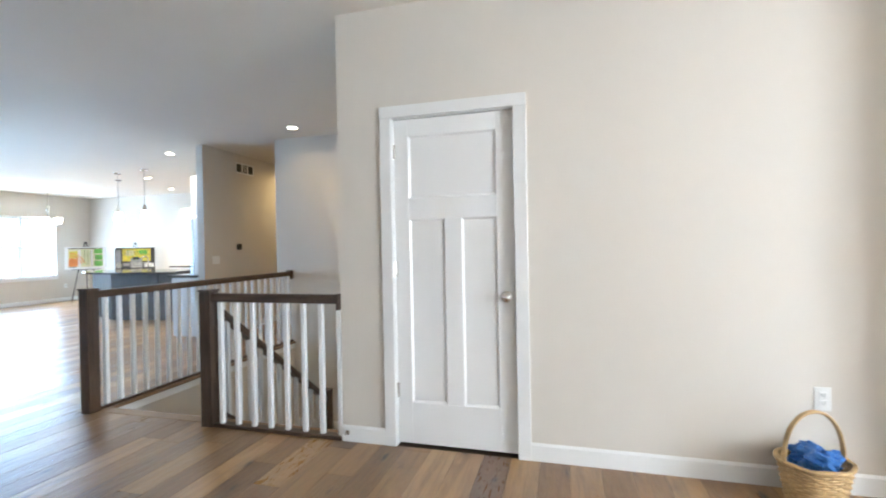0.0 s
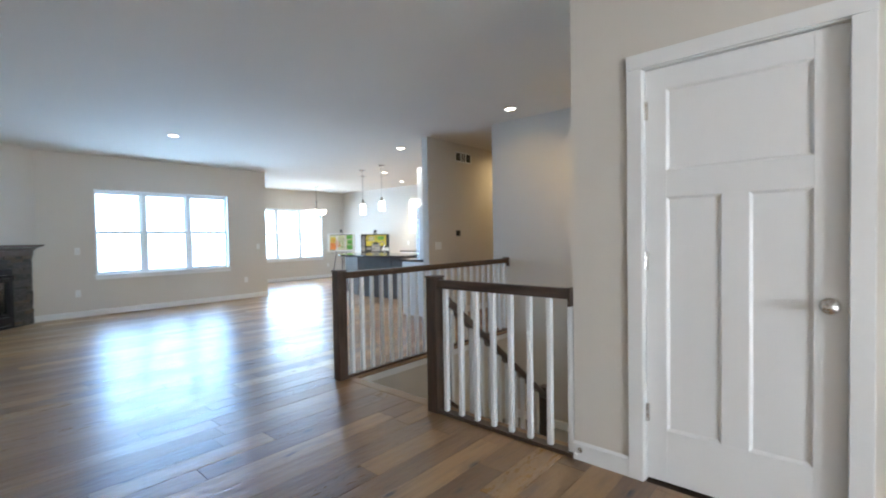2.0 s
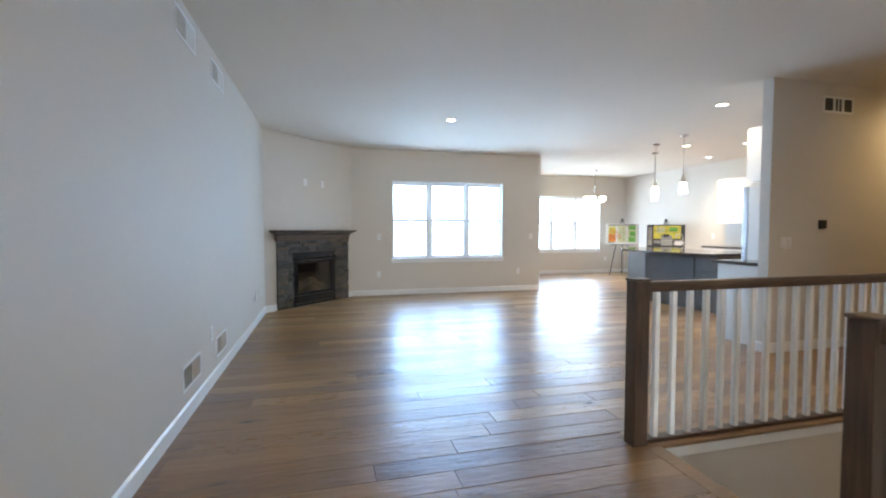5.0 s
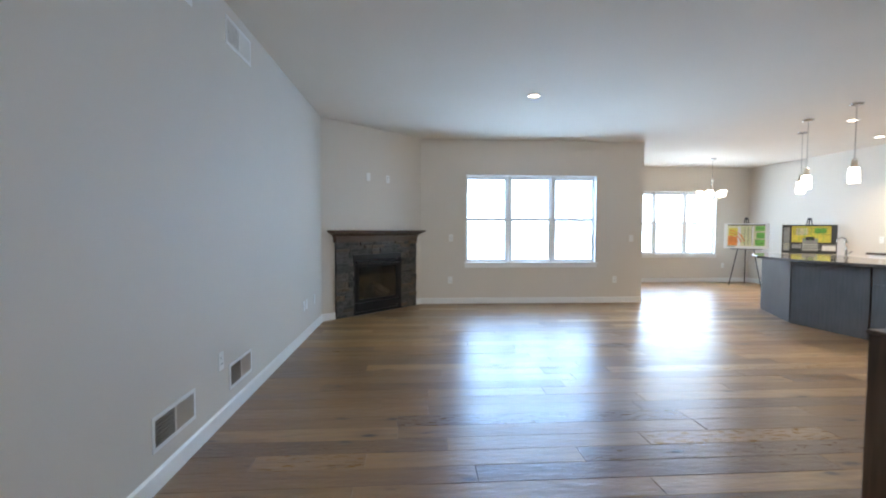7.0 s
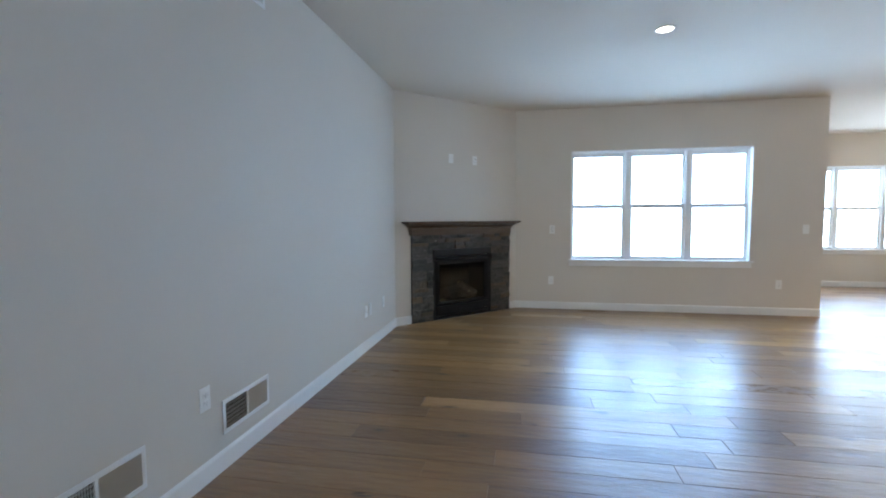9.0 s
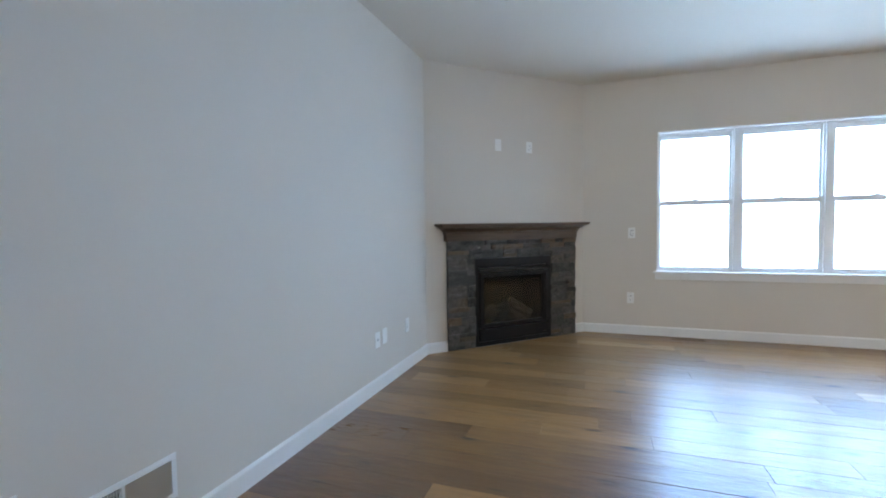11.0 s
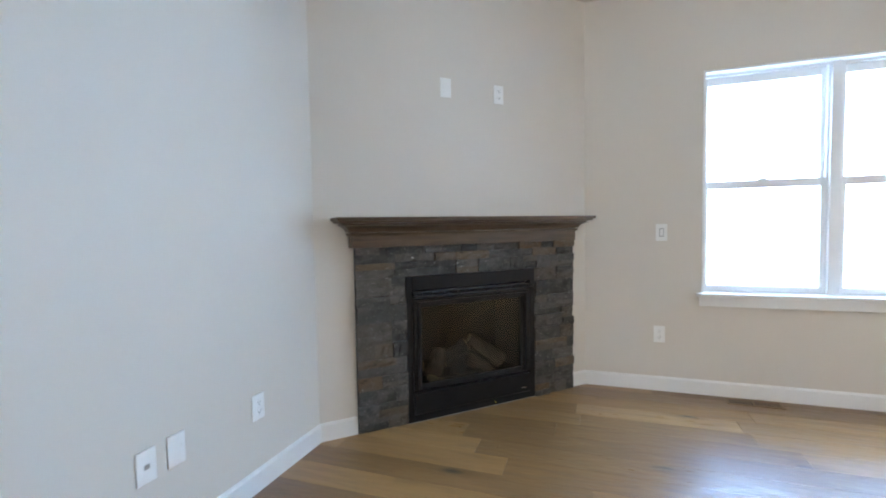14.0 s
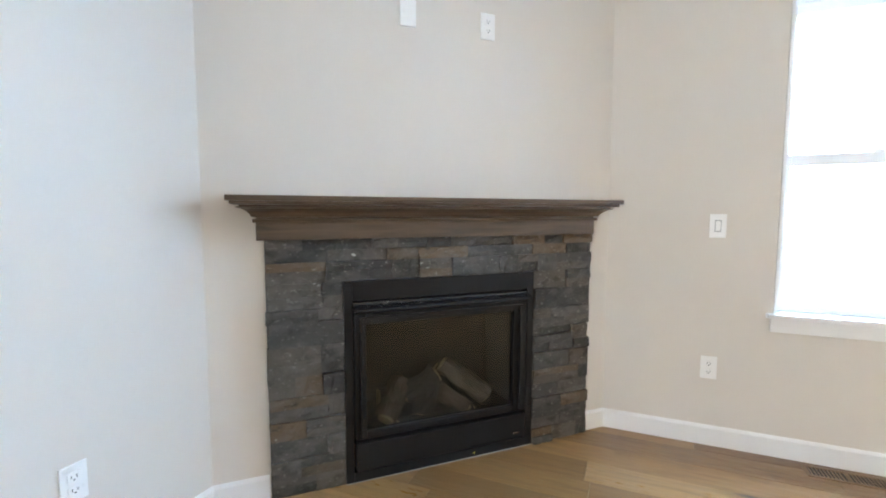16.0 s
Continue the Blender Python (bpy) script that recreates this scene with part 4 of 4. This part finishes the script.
part("hub", lathe(bmesh.new(), [(0, -0.42), (0.03, -0.42), (0.035, -0.46), (0.02, -0.50), (0.018, -0.78), (0.035, -0.80), (0.035, -0.83), (0.0, -0.86)], 20), M_NICKEL, ch, "", True)
for k in range(5):
    a = 2 * math.pi * k / 5 + 0.5
    c, s = math.cos(a), math.sin(a)
    bm = bmesh.new()
    pts = [(0.02, -0.80), (0.09, -0.845), (0.17, -0.85), (0.22, -0.80)]
    for (r0, z0), (r1, z1) in zip(pts, pts[1:]):
        cyl(bm, (r0 * c, r0 * s, z0), (r1 * c, r1 * s, z1), 0.007, seg=10)
    part("arm", bm, M_NICKEL, ch)
    part("shade", lathe(bmesh.new(), [(0.0, -0.80), (0.04, -0.80), (0.052, -0.78), (0.064, -0.68), (0.060, -0.675), (0.0, -0.69)], 24, Matrix.Translation((0.22 * c, 0.22 * s, 0))), M_SHADE, ch, "glowing white glass shade", True)


# ======== kitchen ========
isl = thing("kitchen_island", Matrix.Translation((-8.0, 6.8, 0)), "dark grey wooden kitchen island with angled wing", "kitchen island")
FRONT = [(-1.27, -0.02), (-0.22, -0.46), (0.74, -0.35), (1.2, -0.35)]
BACK = [(1.2, 0.42), (0.74, 0.42), (-0.02, 0.35), (-0.92, 0.74)]
part("body", prism(bmesh.new(), FRONT + BACK, 0.0, 0.86), M_ISLAND, isl)


def face_strip(p, q, o, z0, z1, a=0.0, b=1.0):
    """A board on an upright face from p to q, o proud of it."""
    p, q = Vector((*p, 0)), Vector((*q, 0))
    d = (q - p).normalized()
    n = Vector((d.y, -d.x, 0))
    m = Matrix(((d.x, -n.x, 0, p.x), (d.y, -n.y, 0, p.y), (0, 0, 1, 0), (0, 0, 0, 1)))
    L = (q - p).length
    return box(bmesh.new(), L * a, -o, z0, L * b, 0.0, z1, 0.003, m)


part("back_panel", face_strip(FRONT[0], FRONT[1], 0.012, 0.004, 0.855, 0.0, 0.985), M_ISLAND, isl)
part("back_panel", face_strip(FRONT[1], FRONT[2], 0.02, 0.004, 0.855, 0.02, 0.99), M_ISLAND, isl)
part("drawer_front", face_strip(FRONT[2], FRONT[3], 0.018, 0.67, 0.84, 0.03, 0.97), M_ISLAND, isl)
part("cabinet_door", face_strip(FRONT[2], FRONT[3], 0.018, 0.09, 0.65, 0.03, 0.97), M_ISLAND, isl)
ct = tagged(part("island_countertop", prism(bmesh.new(), [(-9.26, 6.60), (-9.0, 6.37), (-8.60, 6.14), (-8.20, 6.03), (-7.70, 6.03), (-7.10, 6.16), (-6.74, 6.30), (-6.74, 7.27), (-7.3, 7.27), (-8.05, 7.2), (-8.95, 7.60)], 0.86, 0.895), M_GRANITE), "polished dark granite countertop of the island", "countertop")
bev = ct.modifiers.new("edge", "BEVEL")
bev.width, bev.segments = 0.006, 2

# sink tap and small shapes on the island
fa = thing("kitchen_faucet", Matrix.Translation((-8.1, 6.98, 0.895)), "chrome kitchen faucet on the island", "faucet")
bm = bmesh.new()
cyl(bm, (0, 0, 0), (0, 0, 0.02), 0.025, seg=16)
cyl(bm, (0, 0, 0.02), (0, 0, 0.2), 0.012, seg=12)
prev = Vector((0, 0, 0.2))
for k in range(1, 9):
    a = math.pi * k / 8
    cur = Vector((0, -0.07 + 0.07 * math.cos(a), 0.2 + 0.07 * math.sin(a)))
    cyl(bm, prev, cur, 0.011, seg=10)
    prev = cur
part("spout", bm, M_NICKEL, fa, "", True)
part("lever", cyl(bmesh.new(), (0.02, 0, 0.05), (0.08, 0, 0.09), 0.006, seg=10), M_NICKEL, fa)


def shaker_front(w, h):
    f = 0.055
    bm = boxes((0, 0, 0, f, 0.018, h), (w - f, 0, 0, w, 0.018, h), (f, 0, 0, w - f, 0.018, f), (f, 0, h - f, w - f, 0.018, h), (f, 0.008, f, w - f, 0.014, h - f))
    return bm


def cabinet(m, w, h, d, n, label, toe=0.0, handles=True):
    """Cabinet unit: back at y=0, front at y=-d."""
    th = thing("kitchen_cabinet", m, label, "cabinet", "kitchen cabinets")
    part("body", boxes((0, -d + 0.02, toe, w, 0, h)), M_CABINET, th)
    dw = w / n
    for k in range(n):
        dr = part("cabinet_door", shaker_front(dw - 0.006, h - toe - 0.02), M_CABINET, th)
        dr.location = (k * dw + 0.003, -d, toe + 0.01)
        if handles:
            x = dw - 0.045 if k % 2 == 0 else 0.035
            part("handle", cyl(bmesh.new(), (x, -0.025, 0.06 if toe == 0 else h - toe - 0.2), (x, -0.025, 0.19 if toe == 0 else h - toe - 0.07), 0.006, seg=10), M_DARKMETAL, dr, "dark bar handle")
    return th


for k in range(5):
    cabinet(Matrix.Translation((-9.43 + 0.826 * k, 9.35, 0)), 0.822, 0.86, 0.6, 2, "white shaker base cabinet under the counter", toe=0.1)
    if k != 2:
        cabinet(Matrix.Translation((-9.37 + 0.81 * k, 9.35, 1.37)), 0.806, 0.93, 0.33, 2, "white shaker wall cabinet in the kitchen")
tagged(part("countertop", boxes((-9.45, 8.72, 0.86, -5.3, 9.35, 0.895), bevel=0.004), M_GRANITE), "polished dark granite counter along the kitchen wall", "countertop")
structure("backsplash", boxes((-9.43, 9.338, 0.896, -5.3, 9.35, 1.37)), M_TILE, "pale tiled backsplash", "backsplash")

west = Matrix.Translation((-5.15, 5.66, 0)) @ Matrix.Rotation(radians(-90), 4, "Z")
cabinet(west, 0.36, 0.86, 0.6, 1, "white base cabinet beside the wall end", toe=0.0, handles=False)
tagged(part("countertop", boxes((-5.79, 5.26, 0.86, -5.155, 5.665, 0.895), bevel=0.004), M_GRANITE), "short dark granite counter beside the wall end", "countertop")
fr = thing("refrigerator", Matrix.Translation((-5.16, 6.13, 0)), "tall stainless steel refrigerator with dark door edge", "refrigerator")
part("body", boxes((-0.55, -0.45, 0.02, 0, 0.45, 1.75), bevel=0.006), M_CABINET, fr)
for a, b in ((-0.45, -0.003), (0.003, 0.45)):
    dd = part("fridge_door", boxes((-0.63, a, 0.62, -0.553, b, 1.75), bevel=0.008), M_STEEL, fr)
    yy = -0.035 if b < 0.1 else 0.035
    part("handle", cyl(bmesh.new(), (-0.665, yy, 0.8), (-0.665, yy, 1.5), 0.01, seg=12), M_STEEL, dd)
part("freezer_drawer", boxes((-0.63, -0.45, 0.06, -0.553, 0.45, 0.61), bevel=0.008), M_STEEL, fr)
cabinet(Matrix.Translation((-5.15, 6.58, 1.80)) @ Matrix.Rotation(radians(-90), 4, "Z"), 0.90, 0.62, 0.6, 2, "white cabinet above the refrigerator")


# ======== display boards on easels ========
def easel(x, y, yaw, base, label, prints, back_mat):
    th = thing("display_easel", Matrix.Translation((x, y, 0)) @ Matrix.Rotation(yaw, 4, "Z"), "dark metal tripod easel", "easel", "easels")
    for a, b in (((-0.30, -0.08, 0.0), (-0.02, 0.14, base + 0.70)), ((0.30, -0.08, 0.0), (0.02, 0.14, base + 0.70)), ((0.0, 0.50, 0.0), (0.0, 0.16, base + 0.68))):
        part("leg", cyl(bmesh.new(), a, b, 0.010, seg=10), M_DARKMETAL, th)
    part("ledge", boxes((-0.30, -0.07, base - 0.016, 0.30, 0.035, base - 0.002), bevel=0.003), M_DARKMETAL, th)
    part("top_clip", boxes((-0.026, 0.12, base + 0.655, 0.026, 0.16, base + 0.70), bevel=0.004), M_DARKMETAL, th)
    bd = thing("display_board", Matrix.Translation((x, y, 0)) @ Matrix.Rotation(yaw, 4, "Z") @ Matrix.Translation((0, -0.03, base)) @ Matrix.Rotation(radians(-8), 4, "X"), label, "display board")
    part("panel", boxes((-0.42, -0.006, 0, 0.42, 0.004, 0.57), bevel=0.001), back_mat, bd)
    for k, (x0, z0, x1, z1, mt) in enumerate(prints):
        part("print", boxes((x0, -0.0080 - 0.0006 * k, z0, x1, -0.0062, z1)), mt, bd)
    return bd


def print_arcs(bd, cx, cz, radii, width, a0, a1, mt):
    """Flat curved streets printed on a board."""
    for r in radii:
        bm = bmesh.new()
        n = 12
        for k in range(n):
            p, q = (a0 + (a1 - a0) * i / n for i in (k, k + 1))
            ring = [(r, p), (r + width, p), (r + width, q), (r, q)]
            lo = [bm.verts.new((cx + u * math.cos(w), -0.0160, cz + u * math.sin(w))) for u, w in ring]
            hi = [bm.verts.new((cx + u * math.cos(w), -0.0145, cz + u * math.sin(w))) for u, w in ring]
            bm.faces.new(lo)
            bm.faces.new(hi[::-1])
            for i in range(4):
                bm.faces.new((lo[i], hi[i], hi[(i + 1) % 4], lo[(i + 1) % 4]))
        bmesh.ops.remove_doubles(bm, verts=bm.verts[:], dist=0.0001)
        part("print", bm, mt, bd)


def print_lines(bd, x0, x1, z0, z1, n, mt, upright=False):
    """Thin printed lines across a rectangle of a board."""
    for k in range(n):
        f = (k + 0.5) / n
        if upright:
            c = x0 + (x1 - x0) * f
            part("print", boxes((c - 0.003, -0.0160, z0, c + 0.003, -0.0145, z1)), mt, bd)
        else:
            c = z0 + (z1 - z0) * f
            part("print", boxes((x0, -0.0160, c - 0.003, x1, -0.0145, c + 0.003)), mt, bd)


yaw1 = math.atan2(8.72 - 1.3, -12.1 + 2.5) - math.pi / 2
map_board = easel(-12.1, 8.70, yaw1, 0.84, "white board with colourful site map print", [
    (-0.35, 0.06, 0.35, 0.53, M_PR_CREAM), (-0.34, 0.07, -0.17, 0.27, M_PR_ORANGE), (-0.33, 0.28, -0.12, 0.46, M_PR_YELLOW), (0.17, 0.07, 0.34, 0.20, M_PR_GREEN),
    (0.19, 0.23, 0.34, 0.36, M_PR_GREEN), (0.17, 0.40, 0.34, 0.51, M_PR_GREEN), (-0.16, 0.07, -0.10, 0.50, M_BOARD), (0.10, 0.07, 0.14, 0.50, M_BOARD), (-0.35, 0.53, 0.35, 0.545, M_PR_DARK), (-0.35, 0.04, -0.20, 0.055, M_PR_DARK)], M_BOARD)
yaw2 = math.atan2(9.0 - 1.3, -10.85 + 2.5) - math.pi / 2
plan_board = easel(-10.80, 8.98, yaw2, 0.80, "dark board with yellow site plan print", [
    (-0.27, 0.22, 0.33, 0.54, M_PR_YELLOW), (-0.20, 0.36, -0.02, 0.50, M_PR_CREAM), (0.08, 0.40, 0.26, 0.50, M_PR_GREEN), (-0.10, 0.05, 0.14, 0.30, M_PR_GREY), (-0.05, 0.26, 0.08, 0.33, M_PR_DARK),
    (0.20, 0.06, 0.40, 0.16, M_BOARD), (-0.40, 0.05, -0.30, 0.52, M_PR_GREY), (-0.26, 0.10, -0.12, 0.18, M_PR_GREY)], M_PR_DARK)

print_arcs(map_board, -0.34, 0.10, (0.06, 0.12, 0.18, 0.24, 0.30), 0.022, 0.15, 1.5, M_PR_ORANGE)
print_lines(map_board, -0.08, 0.09, 0.10, 0.50, 6, M_PR_GREEN)
print_lines(map_board, -0.06, 0.14, 0.08, 0.50, 3, M_PR_DARK, True)
print_lines(map_board, 0.15, 0.34, 0.08, 0.50, 5, M_PR_DARK)
print_lines(map_board, -0.34, 0.34, 0.515, 0.53, 1, M_PR_DARK)
print_lines(plan_board, -0.26, 0.32, 0.36, 0.53, 4, M_PR_DARK)
print_lines(plan_board, -0.20, 0.26, 0.24, 0.53, 5, M_PR_GREEN, True)
print_lines(plan_board, -0.12, 0.40, 0.06, 0.20, 3, M_BOARD)
print_lines(plan_board, -0.40, -0.28, 0.08, 0.20, 3, M_PR_CREAM)


# ======== basket ========
def basket():
    th = thing("wicker_basket", Matrix.Translation((0.95, 2.44, 0)) @ Matrix.Rotation(radians(20), 4, "Z") @ Matrix.Diagonal((0.82, 0.82, 0.93, 1)), "round woven wicker basket with tall handle", "basket")
    rows, seg = 17, 56
    st = 28
    for j in range(rows):
        z = 0.012 + 0.0135 * j
        f = j / (rows - 1)
        rx, ry = 0.135 + 0.045 * f, 0.115 + 0.04 * f
        bm = bmesh.new()
        ring = []
        for k in range(seg):
            a = 2 * math.pi * k / seg
            wob = 0.0045 * math.cos(st * a / 1.0 * 0.5 * 2 / 2 + math.pi * j)
            c = Vector(((rx + wob) * math.cos(a), (ry + wob) * math.sin(a), z + 0.0015 * math.sin(5 * a + j)))
            out = Vector((math.cos(a), math.sin(a), 0))
            ring.append([bm.verts.new(c + out * (0.0065 * math.cos(b)) + Vector((0, 0, 0.0072 * math.sin(b)))) for b in (0.0, 1.2566, 2.5133, 3.7699, 5.0265)])
        for k in range(seg):
            p, q = ring[k], ring[(k + 1) % seg]
            for i in range(5):
                bm.faces.new((p[i], p[(i + 1) % 5], q[(i + 1) % 5], q[i]))
        part("weave", bm, M_WICKER, th, "", True)
    for k in range(st):
        a = 2 * math.pi * k / st
        part("stake", cyl(bmesh.new(), (0.135 * math.cos(a), 0.115 * math.sin(a), 0.005), (0.18 * math.cos(a), 0.155 * math.sin(a), 0.235), 0.0045, seg=8), M_WICKER, th)
    part("base", lathe(bmesh.new(), [(0.0, 0.004), (0.11, 0.004), (0.11, 0.012), (0.0, 0.014)], 24), M_WICKER, th)
    for o in (-0.004, 0.007):
        pts = [Vector(((0.183 + o) * math.cos(2 * math.pi * k / 48), (0.158 + o) * math.sin(2 * math.pi * k / 48), 0.240 + 0.003 * math.sin(12 * math.pi * k / 48))) for k in range(49)]
        part("rim", tube(bmesh.new(), pts, 0.008), M_WICKER, th, "", True)
    for o in (-0.007, 0.007):
        pts = [Vector((0.182 * math.cos(math.pi * k / 28), o, 0.22 + 0.26 * math.sin(math.pi * k / 28) ** 0.8)) for k in range(29)]
        part("handle", tube(bmesh.new(), pts, 0.0075), M_WICKER, th, "arched wicker handle", True)
    cl = thing("shoe_covers", Matrix.Translation((0.95, 2.44, 0.165)) @ Matrix.Diagonal((0.82, 0.82, 0.95, 1)), "heap of crumpled blue shoe covers in the basket", "shoe covers")
    rng = random.Random(5)
    for k in range(11):
        bm = bmesh.new()
        bmesh.ops.create_icosphere(bm, subdivisions=3, radius=1)
        off = Vector((rng.uniform(-9, 9), rng.uniform(-9, 9), k))
        for v in bm.verts:
            n0 = noise.noise(v.co * 1.7 + off) * 0.5 + noise.noise(v.co * 4.5 + off) * 0.28
            v.co *= 1 + n0
        a = rng.uniform(0, 6.28)
        r = 0.0 if k == 0 else rng.uniform(0.04, 0.095)
        m = Matrix.Translation((r * math.cos(a), r * 0.85 * math.sin(a), 0.035 + rng.uniform(-0.01, 0.05))) @ Matrix.Rotation(rng.uniform(0, 6), 4, "Z") @ Matrix.Rotation(rng.uniform(-0.5, 0.5), 4, "X") @ Matrix.Diagonal((0.075, 0.045, 0.04, 1))
        bmesh.ops.transform(bm, matrix=m, verts=bm.verts[:])
        part("cover", bm, M_CLOTH, cl, "", False)


basket()


# ======== floor of oak planks ========
fbm = boxes((-12.85, 5.18, -0.15, -10.0, 9.35, -0.013), (-10.0, 0, -0.15, -3.88, 9.35, -0.013), (-3.88, 0, -0.15, -1.45, 2.60, -0.013), (-1.45, 0, -0.15, 4.6, 2.62, -0.013), (-2.2, -1.9, -0.15, 4.6, 0, -0.013), (-1.45, 2.62, -0.15, 0.6, 3.4, -0.013))
floor = structure("floor", fbm, M_SUB, "wide-plank brown oak floor with satin finish", "floor")
PW = 0.163


def spans(x):
    """The y stretches that the floor covers at x."""
    if x < -10.0:
        return [(5.18, 9.35)]
    if x < -5.10:
        return [(0.0, 9.35)]
    if x < -3.97:
        return [(0.0, 9.35)]
    if x < -3.78:
        return [(0.0, 5.29)]
    if x < -1.55:
        return [(-1.9 if x > -2.2 else 0.0, 2.70)]
    return [(-1.9, 2.62)]


def plank_mesh(w, l):
    c, g = 0.0013, 0.0005
    v, f = [], []
    for z, i in ((-0.0125, g), (-c, g), (0.0, g + c)):
        v += [(-w / 2 + i, i, z), (w / 2 - i, i, z), (w / 2 - i, l - i, z), (-w / 2 + i, l - i, z)]
    for a in (0, 4):
        for k in range(4):
            f.append((a + k, a + (k + 1) % 4, a + 4 + (k + 1) % 4, a + 4 + k))
    f.append((8, 9, 10, 11))
    return v, f


rng = random.Random(21)
pieces = []
x = -12.85
while x < 4.6:
    xc = x + PW / 2
    for y0, y1 in spans(xc):
        y = y0 - rng.uniform(0.0, 1.2)
        while y < y1:
            l = rng.choice((0.6, 0.9, 1.2, 1.5, 1.8, 1.95))
            a, b = max(y, y0), min(y + l, y1)
            if b - a > 0.02:
                pieces.append((xc, round(a, 3), round(b - a, 3)))
            y += l
    x += PW
near = sorted(pieces, key=lambda p: (p[0] + 5.0) ** 2 * 0.45 + (p[1] + p[2] / 2 - 1.9) ** 2)
near, far = near[:300], near[300:]
shared = {}
for xc, y, l in near:
    if l not in shared:
        me = bpy.data.meshes.new("plank")
        v, f = plank_mesh(PW, l)
        me.from_pydata(v, [], f)
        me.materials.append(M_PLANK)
        shared[l] = me
    ob = new("plank", shared[l])
    ob.location = (xc, y, 0)
    ob.rotation_euler = (rng.uniform(-0.0006, 0.0006), rng.uniform(-0.006, 0.006), 0)
    ob.parent = floor
V, F = [], []
for xc, y, l in far:
    v, f = plank_mesh(PW, l)
    n = len(V)
    tilt = rng.uniform(-0.006, 0.006)
    V += [(p[0] + xc, p[1] + y, p[2] + tilt * p[0]) for p in v]
    F += [tuple(i + n for i in q) for q in f]
me = bpy.data.meshes.new("planks")
me.from_pydata(V, [], F)
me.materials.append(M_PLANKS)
rest = new("planks", me)
rest.parent = floor
tagged(rest, kind="stuff")
